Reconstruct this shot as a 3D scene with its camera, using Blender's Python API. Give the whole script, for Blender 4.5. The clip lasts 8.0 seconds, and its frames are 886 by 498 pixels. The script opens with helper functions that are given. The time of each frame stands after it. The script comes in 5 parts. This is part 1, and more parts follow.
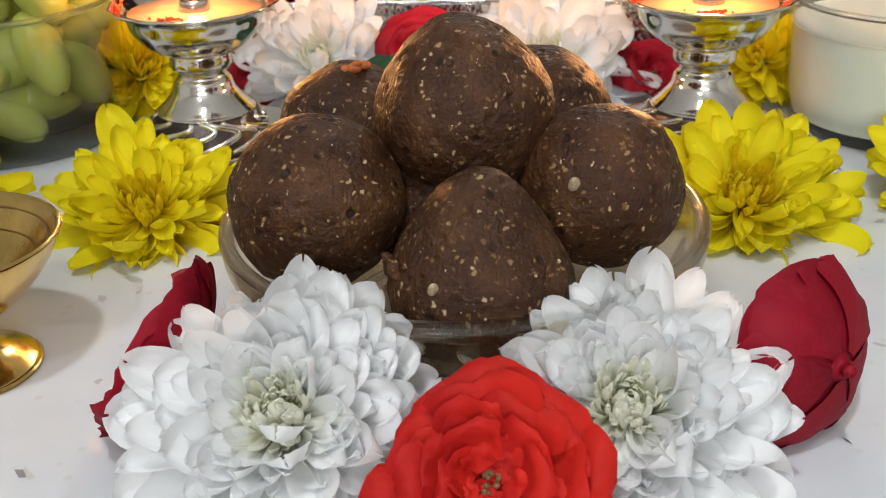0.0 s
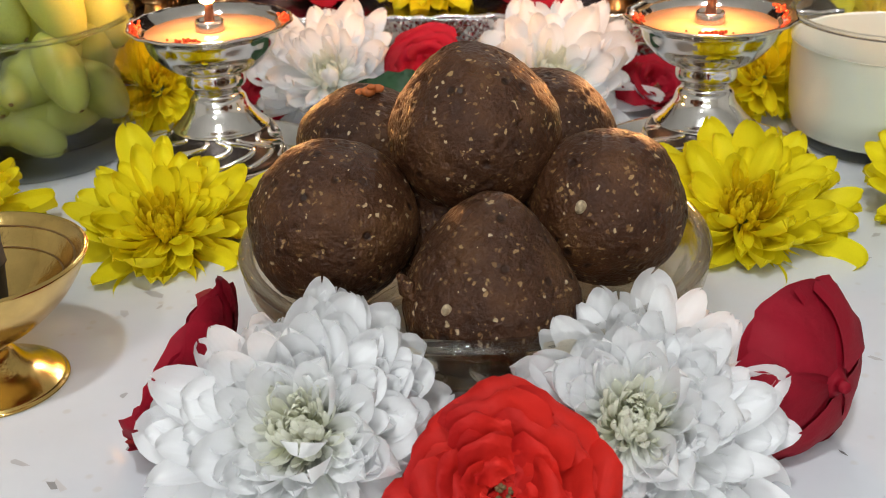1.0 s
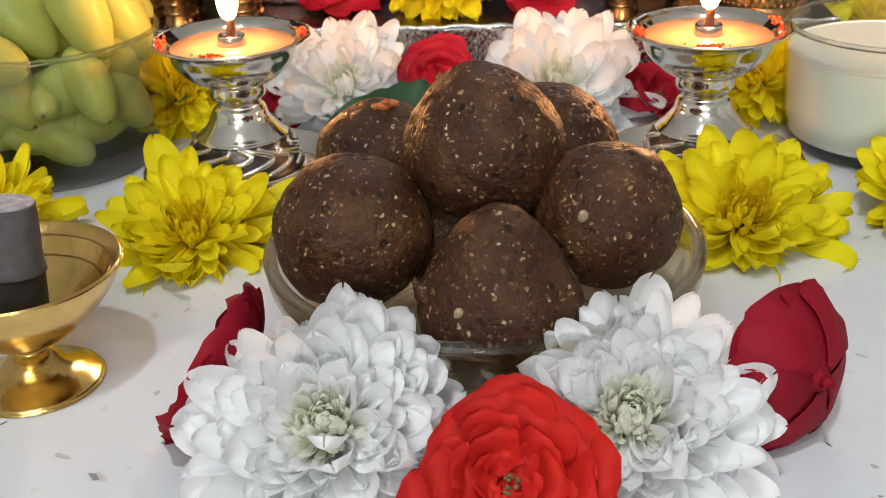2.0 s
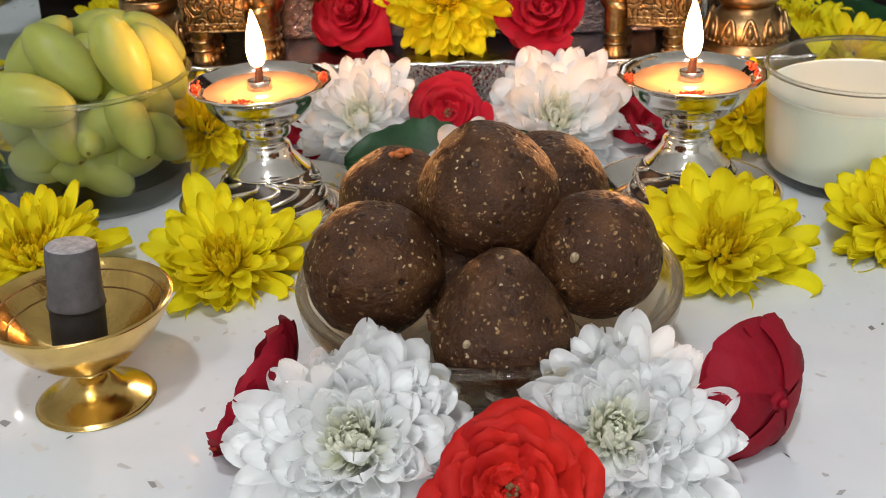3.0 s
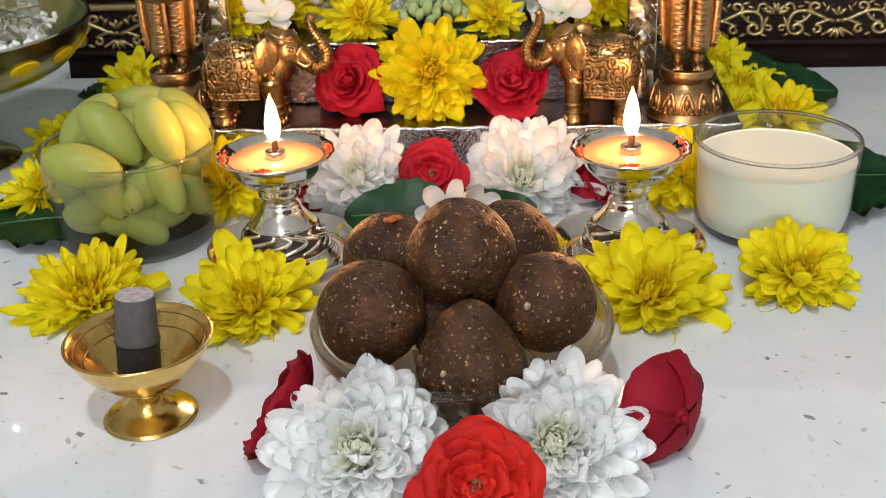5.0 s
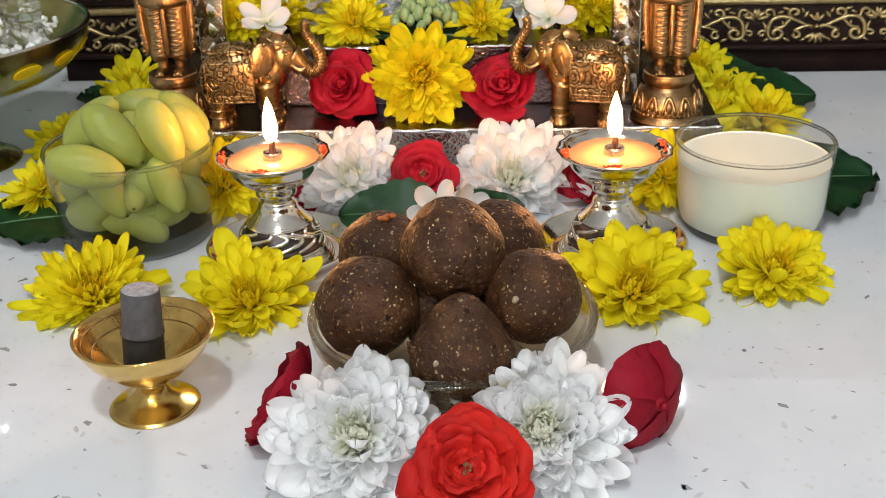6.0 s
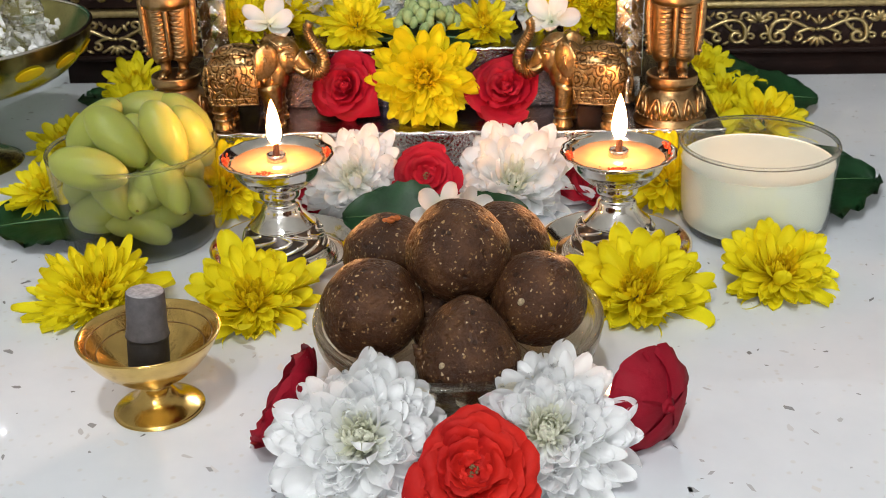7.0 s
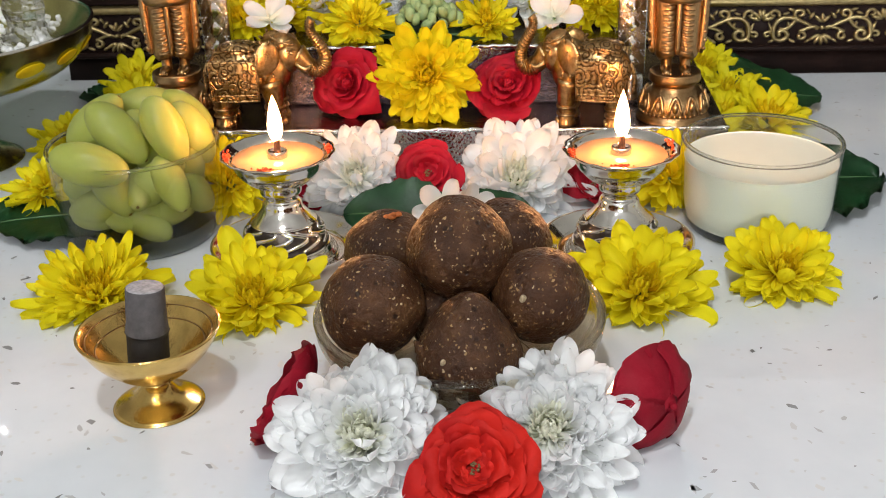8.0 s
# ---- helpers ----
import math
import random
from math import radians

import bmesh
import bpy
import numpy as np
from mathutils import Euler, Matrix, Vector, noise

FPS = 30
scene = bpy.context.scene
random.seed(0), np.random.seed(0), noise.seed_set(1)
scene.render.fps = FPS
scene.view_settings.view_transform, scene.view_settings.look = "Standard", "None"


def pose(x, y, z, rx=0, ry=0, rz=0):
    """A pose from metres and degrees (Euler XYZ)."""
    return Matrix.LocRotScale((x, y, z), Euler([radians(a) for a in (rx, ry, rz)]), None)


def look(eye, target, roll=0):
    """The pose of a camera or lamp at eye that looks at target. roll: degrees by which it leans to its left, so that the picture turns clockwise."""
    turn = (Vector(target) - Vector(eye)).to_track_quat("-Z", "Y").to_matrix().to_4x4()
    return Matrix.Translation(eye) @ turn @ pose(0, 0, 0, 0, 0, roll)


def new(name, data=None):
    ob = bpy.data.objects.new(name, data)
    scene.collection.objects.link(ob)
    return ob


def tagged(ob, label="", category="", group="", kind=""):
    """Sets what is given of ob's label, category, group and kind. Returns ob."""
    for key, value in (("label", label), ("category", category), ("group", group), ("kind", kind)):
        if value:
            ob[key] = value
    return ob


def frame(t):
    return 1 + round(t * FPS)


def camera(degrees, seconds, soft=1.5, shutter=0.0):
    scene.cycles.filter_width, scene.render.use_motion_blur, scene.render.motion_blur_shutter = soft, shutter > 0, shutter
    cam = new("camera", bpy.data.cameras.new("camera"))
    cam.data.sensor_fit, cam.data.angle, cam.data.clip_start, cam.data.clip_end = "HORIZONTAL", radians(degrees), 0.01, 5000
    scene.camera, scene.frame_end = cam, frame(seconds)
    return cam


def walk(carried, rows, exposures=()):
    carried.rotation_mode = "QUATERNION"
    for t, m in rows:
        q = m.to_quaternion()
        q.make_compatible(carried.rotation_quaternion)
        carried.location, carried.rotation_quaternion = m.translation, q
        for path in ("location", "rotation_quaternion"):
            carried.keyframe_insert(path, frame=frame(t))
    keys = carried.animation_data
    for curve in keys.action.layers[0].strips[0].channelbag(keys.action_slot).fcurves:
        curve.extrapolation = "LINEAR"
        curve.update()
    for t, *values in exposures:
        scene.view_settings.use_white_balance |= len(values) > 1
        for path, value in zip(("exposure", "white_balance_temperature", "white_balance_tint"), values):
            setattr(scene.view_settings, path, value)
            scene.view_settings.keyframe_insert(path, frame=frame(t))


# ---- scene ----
cam = camera(42.0, 8.0, soft=0.8)
PATH = [
    (0, (0.064, 0.005, 0.168), (0.015, 1.81, -0.693), -1.7),
    (0.5, (0.063, 0.002, 0.173), (0.015, 1.805, -0.692), -1.7),
    (1, (0.062, -0.004, 0.179), (0.008, 1.798, -0.685), -1.9),
    (1.5, (0.062, -0.01, 0.183), (0.001, 1.79, -0.688), -2.1),
    (2.8, (0.063, -0.053, 0.219), (-0.023, 1.743, -0.657), -2.8),
    (3, (0.063, -0.061, 0.227), (-0.019, 1.731, -0.658), -2.7),
    (3.5, (0.06, -0.08, 0.239), (-0.016, 1.717, -0.636), -2.5),
    (4, (0.062, -0.101, 0.255), (-0.02, 1.696, -0.621), -2.6),
    (4.5, (0.065, -0.127, 0.275), (-0.005, 1.671, -0.597), -2.4),
    (5, (0.07, -0.153, 0.29), (0.01, 1.649, -0.576), -2.3),
    (6.5, (0.067, -0.178, 0.299), (0.034, 1.626, -0.563), -1.9),
    (7, (0.065, -0.176, 0.298), (0.031, 1.63, -0.561), -1.9),
    (7.5, (0.063, -0.176, 0.298), (0.028, 1.628, -0.563), -1.8),
    (8, (0.065, -0.174, 0.295), (0.028, 1.632, -0.563), -1.8),
]
sharp_at = new("sharp_point")
sharp_at.location = (0.066, 0.290, 0.045)
sharp_at.empty_display_size = 0.005
cam.data.dof.use_dof = True
cam.data.dof.focus_object = sharp_at
cam.data.dof.aperture_fstop = 34.0
walk(cam, [(t, look(eye, target, roll)) for t, eye, target, roll in PATH], [(0, -0.02), (3, -0.02), (5, 0.06), (8, 0.08)])

# ---------------------------------------------------------------- world and light
world = bpy.data.worlds.new("room_air")
scene.world = world
world.use_nodes = True
world.node_tree.nodes["Background"].inputs[0].default_value = (0.85, 0.9, 1.0, 1)
world.node_tree.nodes["Background"].inputs[1].default_value = 0.05


def area_lamp(name, loc, size, watts, color=(0.955, 0.985, 1.0)):
    data = bpy.data.lights.new(name, "AREA")
    data.shape, data.size, data.energy, data.color = "DISK", size, watts, color
    ob = new(name, data)
    ob.location = loc
    return ob


CEILING = 1.72
DOWNLIGHTS = [(-0.40, -1.15, 0.062), (-0.08, -0.36, 0.062), (0.73, 2.90, 0.006), (-1.37, 2.80, 0.004)]
POWER = [9.0, 11.5, 24.0, 0.3]
FILL_POWER = 13.0


# ---------------------------------------------------------------- materials
def nodes_of(name):
    m = bpy.data.materials.new(name)
    m.use_nodes = True
    nt = m.node_tree
    return m, nt, nt.nodes["Principled BSDF"]


def ramp(nt, source, stops):
    r = nt.nodes.new("ShaderNodeValToRGB")
    while len(r.color_ramp.elements) < len(stops):
        r.color_ramp.elements.new(0.5)
    for e, (p, c) in zip(r.color_ramp.elements, stops):
        e.position, e.color = p, (*c, 1)
    nt.links.new(source, r.inputs[0])
    return r


def coords(nt, kind="Object", scale=1.0):
    c = nt.nodes.new("ShaderNodeTexCoord")
    m = nt.nodes.new("ShaderNodeMapping")
    m.inputs["Scale"].default_value = (scale,) * 3 if not isinstance(scale, tuple) else scale
    nt.links.new(c.outputs[kind], m.inputs[0])
    return m.outputs[0]


def noise_tex(nt, vec, scale, detail=4.0, rough=0.6):
    n = nt.nodes.new("ShaderNodeTexNoise")
    n.inputs["Scale"].default_value, n.inputs["Detail"].default_value = scale, detail
    n.inputs["Roughness"].default_value = rough
    nt.links.new(vec, n.inputs["Vector"])
    return n


def bump(nt, bsdf, height, strength, distance):
    b = nt.nodes.new("ShaderNodeBump")
    b.inputs["Strength"].default_value, b.inputs["Distance"].default_value = strength, distance
    nt.links.new(height, b.inputs["Height"])
    nt.links.new(b.outputs[0], bsdf.inputs["Normal"])
    return b


def mix(nt, fac, a, b, mode="MIX"):
    m = nt.nodes.new("ShaderNodeMix")
    m.data_type, m.blend_type = "RGBA", mode
    for v, i in ((fac, 0), (a, 6), (b, 7)):
        if isinstance(v, (int, float)):
            m.inputs[i].default_value = v
        elif isinstance(v, tuple):
            m.inputs[i].default_value = (*v, 1)
        else:
            nt.links.new(v, m.inputs[i])
    return m.outputs[2]


def plain(name, color, rough=0.5, metal=0.0, vary=0.12, scale=120.0, relief=0.0, relief_scale=400.0):
    """A paint or metal with slow stains and fine relief."""
    m, nt, b = nodes_of(name)
    v = coords(nt)
    n = noise_tex(nt, v, scale)
    dark = tuple(c * (1 - vary) for c in color)
    light = tuple(min(1, c * (1 + vary)) for c in color)
    r = ramp(nt, n.outputs[0], [(0.3, dark), (0.7, light)])
    nt.links.new(r.outputs[0], b.inputs["Base Color"])
    b.inputs["Roughness"].default_value, b.inputs["Metallic"].default_value = rough, metal
    if relief:
        n2 = noise_tex(nt, v, relief_scale, 3)
        bump(nt, b, n2.outputs[0], 0.6, relief)
    return m


def petal_material(name, base, tip, clear=0.25, rough=0.55, vein=0.0003, veined=True, even=0.90):
    """A petal: pigment runs from base to tip along its own x, veins along it, and light comes through."""
    m, nt, b = nodes_of(name)
    g = nt.nodes.new("ShaderNodeTexCoord")
    s = nt.nodes.new("ShaderNodeSeparateXYZ")
    nt.links.new(g.outputs["Generated"], s.inputs[0])
    r = ramp(nt, s.outputs[0], [(0.0, base), (0.6, tip), (1.0, tip)])
    n = noise_tex(nt, coords(nt), 170.0, 3)
    info = nt.nodes.new("ShaderNodeObjectInfo")
    shade = ramp(nt, info.outputs["Random"], [(0.0, (even, even, even)), (1.0, (1.0, 1.0, 1.0))])
    c = mix(nt, 1.0, r.outputs[0], shade.outputs[0], "MULTIPLY")
    spots = ramp(nt, n.outputs[0], [(0.28, (even, even - 0.005, even - 0.02)), (0.5, (1, 1, 1))])
    c = mix(nt, 1.0, c, spots.outputs[0], "MULTIPLY")
    nt.links.new(c, b.inputs["Base Color"])
    b.inputs["Roughness"].default_value = rough
    b.inputs["Specular IOR Level"].default_value = 0.18
    if veined:
        w = nt.nodes.new("ShaderNodeTexWave")
        w.bands_direction = "Y"
        w.inputs["Scale"].default_value, w.inputs["Distortion"].default_value = 2.2, 3.0
        nt.links.new(g.outputs["Generated"], w.inputs[0])
        bump(nt, b, w.outputs[0], 0.12, vein)
    else:
        w = noise_tex(nt, coords(nt), 260.0, 3)
        bump(nt, b, w.outputs[0], 0.4, 0.0008)
    t = nt.nodes.new("ShaderNodeBsdfTranslucent")
    nt.links.new(c, t.inputs[0])
    ms = nt.nodes.new("ShaderNodeMixShader")
    ms.inputs[0].default_value = clear
    nt.links.new(b.outputs[0], ms.inputs[1])
    nt.links.new(t.outputs[0], ms.inputs[2])
    nt.links.new(ms.outputs[0], nt.nodes["Material Output"].inputs[0])
    return m


def glass_material(name, tint=(1, 1, 1), bend=0.35, wave=0.0):
    """Clear glass. bend: the share of light that is refracted by thick glass; the rest passes a thin wall straight."""
    m, nt, b = nodes_of(name)
    b.inputs["Base Color"].default_value = (*tint, 1)
    b.inputs["Transmission Weight"].default_value = 1.0
    b.inputs["Roughness"].default_value, b.inputs["IOR"].default_value = 0.0, 1.47
    clear = nt.nodes.new("ShaderNodeBsdfTransparent")
    clear.inputs[0].default_value = (*(c * 0.97 for c in tint), 1)
    shine = nt.nodes.new("ShaderNodeBsdfGlossy")
    shine.inputs["Roughness"].default_value = 0.02
    lw = nt.nodes.new("ShaderNodeLayerWeight")
    lw.inputs[0].default_value = 0.5
    fr = ramp(nt, lw.outputs["Facing"], [(0.0, (0.022,) * 3), (0.6, (0.055,) * 3), (0.86, (0.26,) * 3), (1.0, (0.8,) * 3)])
    thin = nt.nodes.new("ShaderNodeMixShader")
    for a, c in ((fr.outputs[0], 0), (clear.outputs[0], 1), (shine.outputs[0], 2)):
        nt.links.new(a, thin.inputs[c])
    both = nt.nodes.new("ShaderNodeMixShader")
    both.inputs[0].default_value = bend
    nt.links.new(thin.outputs[0], both.inputs[1])
    nt.links.new(b.outputs[0], both.inputs[2])
    nt.links.new(both.outputs[0], nt.nodes["Material Output"].inputs[0])
    if wave:
        n = noise_tex(nt, coords(nt), 45.0, 1)
        bp = bump(nt, b, n.outputs[0], 0.4, wave)
        nt.links.new(bp.outputs[0], shine.inputs["Normal"])
    return m


def ladoo_material():
    m, nt, b = nodes_of("date_and_nut_dough")
    v = coords(nt)
    big = noise_tex(nt, v, 70.0, 5)
    info = nt.nodes.new("ShaderNodeObjectInfo")
    base = ramp(nt, big.outputs[0], [(0.25, (0.025, 0.0085, 0.0042)), (0.5, (0.056, 0.022, 0.009)), (0.75, (0.105, 0.047, 0.018))])
    vor = nt.nodes.new("ShaderNodeTexVoronoi")
    vor.inputs["Scale"].default_value = 640.0
    warp = mix(nt, 0.004, v, noise_tex(nt, v, 300.0, 2).outputs[1], "ADD")
    nt.links.new(warp, vor.inputs["Vector"])
    seeds = nt.nodes.new("ShaderNodeSeparateColor")
    nt.links.new(vor.outputs["Color"], seeds.inputs[0])
    pick = ramp(nt, seeds.outputs[0], [(0.76, (0, 0, 0)), (0.82, (1, 1, 1))])
    near = ramp(nt, vor.outputs["Distance"], [(0.3, (1, 1, 1)), (0.46, (0, 0, 0))])
    flake = mix(nt, 1.0, pick.outputs[0], near.outputs[0], "MULTIPLY")
    hue = ramp(nt, seeds.outputs[1], [(0.0, (0.12, 0.060, 0.024)), (0.5, (0.22, 0.13, 0.055)), (0.85, (0.34, 0.23, 0.11)), (1.0, (0.52, 0.42, 0.28))])
    c = mix(nt, flake, base.outputs[0], hue.outputs[0])
    vor2 = nt.nodes.new("ShaderNodeTexVoronoi")
    vor2.inputs["Scale"].default_value = 300.0
    nt.links.new(v, vor2.inputs["Vector"])
    s2 = nt.nodes.new("ShaderNodeSeparateColor")
    nt.links.new(vor2.outputs["Color"], s2.inputs[0])
    p2 = ramp(nt, s2.outputs[0], [(0.92, (0, 0, 0)), (0.95, (1, 1, 1))])
    n2 = ramp(nt, vor2.outputs["Distance"], [(0.25, (1, 1, 1)), (0.45, (0, 0, 0))])
    pit = mix(nt, 1.0, p2.outputs[0], n2.outputs[0], "MULTIPLY")
    c = mix(nt, pit, c, (0.022, 0.010, 0.006))
    tone = ramp(nt, info.outputs["Random"], [(0.0, (0.8, 0.8, 0.82)), (1.0, (1.15, 1.1, 1.0))])
    c = mix(nt, 1.0, c, tone.outputs[0], "MULTIPLY")
    nt.links.new(c, b.inputs["Base Color"])
    b.inputs["Roughness"].default_value = 0.42
    b.inputs["Specular IOR Level"].default_value = 0.24
    fine = noise_tex(nt, v, 1000.0, 4)
    h = mix(nt, 0.25, fine.outputs[0], big.outputs[0])
    h = mix(nt, 0.25, h, vor.outputs["Distance"])
    h = mix(nt, pit, h, (0, 0, 0))
    bump(nt, b, h, 0.9, 0.0013)
    return m


def quartz_material():
    m, nt, b = nodes_of("white_quartz")
    v = coords(nt)
    cloud = noise_tex(nt, v, 14.0, 5)
    c = ramp(nt, cloud.outputs[0], [(0.3, (0.60, 0.625, 0.665)), (0.7, (0.68, 0.70, 0.735))])
    vor = nt.nodes.new("ShaderNodeTexVoronoi")
    vor.inputs["Scale"].default_value = 260.0
    nt.links.new(v, vor.inputs["Vector"])
    s = nt.nodes.new("ShaderNodeSeparateColor")
    nt.links.new(vor.outputs["Color"], s.inputs[0])
    p = ramp(nt, s.outputs[0], [(0.9, (0, 0, 0)), (0.93, (1, 1, 1))])
    d = ramp(nt, vor.outputs["Distance"], [(0.2, (1, 1, 1)), (0.4, (0, 0, 0))])
    f = mix(nt, 1.0, p.outputs[0], d.outputs[0], "MULTIPLY")
    f = mix(nt, 0.65, (0, 0, 0), f)
    out = mix(nt, f, c.outputs[0], (0.58, 0.57, 0.56))
    nt.links.new(out, b.inputs["Base Color"])
    b.inputs["Roughness"].default_value = 0.018
    b.inputs["Specular IOR Level"].default_value = 0.3
    return m


def foil_material():
    m, nt, b = nodes_of("silver_foil")
    v = coords(nt)
    vor = nt.nodes.new("ShaderNodeTexVoronoi")
    vor.inputs["Scale"].default_value = 420.0
    nt.links.new(v, vor.inputs["Vector"])
    b.inputs["Base Color"].default_value = (0.78, 0.77, 0.76, 1)
    b.inputs["Metallic"].default_value, b.inputs["Roughness"].default_value = 1.0, 0.16
    n = noise_tex(nt, v, 160.0, 3)
    h = mix(nt, 0.5, vor.outputs["Distance"], n.outputs[0])
    bump(nt, b, h, 0.8, 0.0011)
    return m


def aged_metal(name, high, low, rough=0.25, scale=260.0, relief=0.0006):
    """Cast metal with dark patina in the hollows of its fine relief."""
    m, nt, b = nodes_of(name)
    v = coords(nt)
    n = noise_tex(nt, v, scale, 5)
    geo = nt.nodes.new("ShaderNodeNewGeometry")
    pt = ramp(nt, geo.outputs["Pointiness"], [(0.44, low), (0.53, high)])
    st = ramp(nt, n.outputs[0], [(0.35, tuple(c * 0.55 for c in high)), (0.6, high)])
    c = mix(nt, 0.5, pt.outputs[0], st.outputs[0])
    nt.links.new(c, b.inputs["Base Color"])
    b.inputs["Metallic"].default_value, b.inputs["Roughness"].default_value = 1.0, rough
    bump(nt, b, n.outputs[0], 0.5, relief)
    return m


def engraved_metal():
    """Cast brass, chased all over: dark patina lies in the cuts."""
    m, nt, b = nodes_of("chased_antique_brass")
    v = coords(nt)
    vor = nt.nodes.new("ShaderNodeTexVoronoi")
    vor.inputs["Scale"].default_value = 105.0
    warp = mix(nt, 0.004, v, noise_tex(nt, v, 130.0, 2).outputs[1], "ADD")
    nt.links.new(warp, vor.inputs["Vector"])
    rings = nt.nodes.new("ShaderNodeMath")
    rings.operation = "PINGPONG"
    rings.inputs[1].default_value = 0.13
    nt.links.new(vor.outputs["Distance"], rings.inputs[0])
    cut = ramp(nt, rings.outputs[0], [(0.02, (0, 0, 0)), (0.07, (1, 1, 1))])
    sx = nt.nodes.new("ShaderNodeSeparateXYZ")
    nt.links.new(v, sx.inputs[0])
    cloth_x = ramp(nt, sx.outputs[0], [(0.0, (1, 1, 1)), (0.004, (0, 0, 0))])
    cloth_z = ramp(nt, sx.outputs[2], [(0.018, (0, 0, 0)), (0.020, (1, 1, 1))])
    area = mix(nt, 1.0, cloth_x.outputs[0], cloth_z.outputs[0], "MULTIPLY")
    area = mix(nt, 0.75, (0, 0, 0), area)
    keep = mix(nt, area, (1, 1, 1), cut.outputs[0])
    n = noise_tex(nt, v, 260.0, 4)
    st = ramp(nt, n.outputs[0], [(0.3, (0.26, 0.15, 0.06)), (0.6, (0.55, 0.36, 0.16))])
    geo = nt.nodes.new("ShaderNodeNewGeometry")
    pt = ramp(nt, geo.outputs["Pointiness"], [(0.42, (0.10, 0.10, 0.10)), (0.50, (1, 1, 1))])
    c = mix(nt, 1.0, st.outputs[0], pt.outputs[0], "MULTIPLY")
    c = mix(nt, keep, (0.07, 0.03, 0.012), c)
    nt.links.new(c, b.inputs["Base Color"])
    b.inputs["Metallic"].default_value, b.inputs["Roughness"].default_value = 1.0, 0.32
    bump(nt, b, keep, 0.7, 0.0008)
    return m


CHASED = engraved_metal()
WHITE = petal_material("white_petal", (0.93, 0.94, 0.84), (0.965, 0.97, 0.975), 0.34, even=0.97)
CREAM = petal_material("cream_floret", (0.89, 0.90, 0.66), (0.95, 0.95, 0.84), 0.42, even=0.95)
YELLOW = petal_material("yellow_petal", (0.90, 0.68, 0.008), (0.93, 0.82, 0.018), 0.30)
GOLDEN = petal_material("golden_floret", (0.80, 0.52, 0.006), (0.91, 0.72, 0.012), 0.38)
SCARLET = petal_material("scarlet_petal", (0.46, 0.010, 0.010), (0.66, 0.022, 0.014), 0.2, 0.62, veined=False)
CRIMSON = petal_material("crimson_petal", (0.26, 0.004, 0.012), (0.40, 0.007, 0.024), 0.14, 0.62, veined=False)
DARK_RED = petal_material("dark_red_petal", (0.17, 0.003, 0.010), (0.29, 0.005, 0.018), 0.12, 0.62, veined=False)
JASMINE = petal_material("jasmine_petal", (0.80, 0.80, 0.62), (0.86, 0.85, 0.84), 0.25)
POLLEN = plain("dry_stamens", (0.17, 0.11, 0.045), 0.8, 0, 0.4, 900)
CALYX = plain("green_calyx", (0.16, 0.24, 0.06), 0.6, 0, 0.3, 300)
BUD = plain("pale_green_bud", (0.30, 0.40, 0.17), 0.55, 0, 0.2, 260)
LEAF = plain("betel_leaf_green", (0.020, 0.085, 0.030), 0.38, 0, 0.3, 60, 0.0004, 240)
RIB = plain("pale_leaf_rib", (0.07, 0.16, 0.06), 0.45, 0, 0.2, 200)
LADOO = ladoo_material()
NUT = plain("chopped_nut", (0.44, 0.34, 0.21), 0.6, 0, 0.45, 700)
SAFFRON = plain("orange_crumb", (0.42, 0.11, 0.02), 0.65, 0, 0.3, 700)
QUARTZ = quartz_material()
RIM_GLASS = glass_material("thick_glass", (1.0, 1.0, 1.0), 0.6)
BASE_GLASS = glass_material("base_glass", (0.99, 1.0, 0.99), 0.03)
GLASS = glass_material("clear_glass", (0.995, 1.0, 0.995), 0.02)
# The warm tint puts golden reflections into the colour of the pressed glass.
WAVY_GLASS = glass_material("pressed_glass", (1.0, 0.93, 0.79), 0.6, 0.005)
MILK = plain("milk", (0.82, 0.84, 0.71), 0.3, 0, 0.02, 40)
GRAPE = plain("green_grape", (0.50, 0.55, 0.145), 0.34, 0, 0.18, 70)
gb = GRAPE.node_tree.nodes["Principled BSDF"]
gb.inputs["Subsurface Weight"].default_value = 0.6
gb.inputs["IOR"].default_value = 1.36
gb.inputs["Transmission Weight"].default_value = 0.46
gb.inputs["Specular IOR Level"].default_value = 0.22
gb.inputs["Subsurface Radius"].default_value = (1.0, 0.9, 0.3)
gb.inputs["Subsurface Scale"].default_value = 0.009
DISH_METAL = plain("tarnished_olive_metal", (0.40, 0.38, 0.15), 0.22, 1.0, 0.2, 60)
BRASS = plain("polished_brass", (0.72, 0.50, 0.17), 0.17, 1.0, 0.14, 90, 0.0002, 500)
BRONZE = aged_metal("antique_brass", (0.46, 0.29, 0.135), (0.04, 0.016, 0.006), 0.32)
SILVER = plain("polished_silver", (0.80, 0.78, 0.74), 0.10, 1.0, 0.08, 70, 0.0001, 400)
DARK_SILVER = aged_metal("oxidised_silver", (0.74, 0.71, 0.66), (0.05, 0.04, 0.04), 0.2, 420.0)
BLACK_SILVER = aged_metal("blackened_silver", (0.10, 0.085, 0.08), (0.02, 0.018, 0.016), 0.35, 500.0)
FOIL = foil_material()
# Darker copy of the silver foil: its dark reflections are put into the colour.
DARK_REFLECTION_FOIL = plain("foil_with_dark_reflection", (0.22, 0.18, 0.185), 0.2, 1.0, 0.3, 90, 0.0016, 330)
OIL = plain("warm_ghee", (0.64, 0.35, 0.16), 0.12, 0, 0.1, 60)
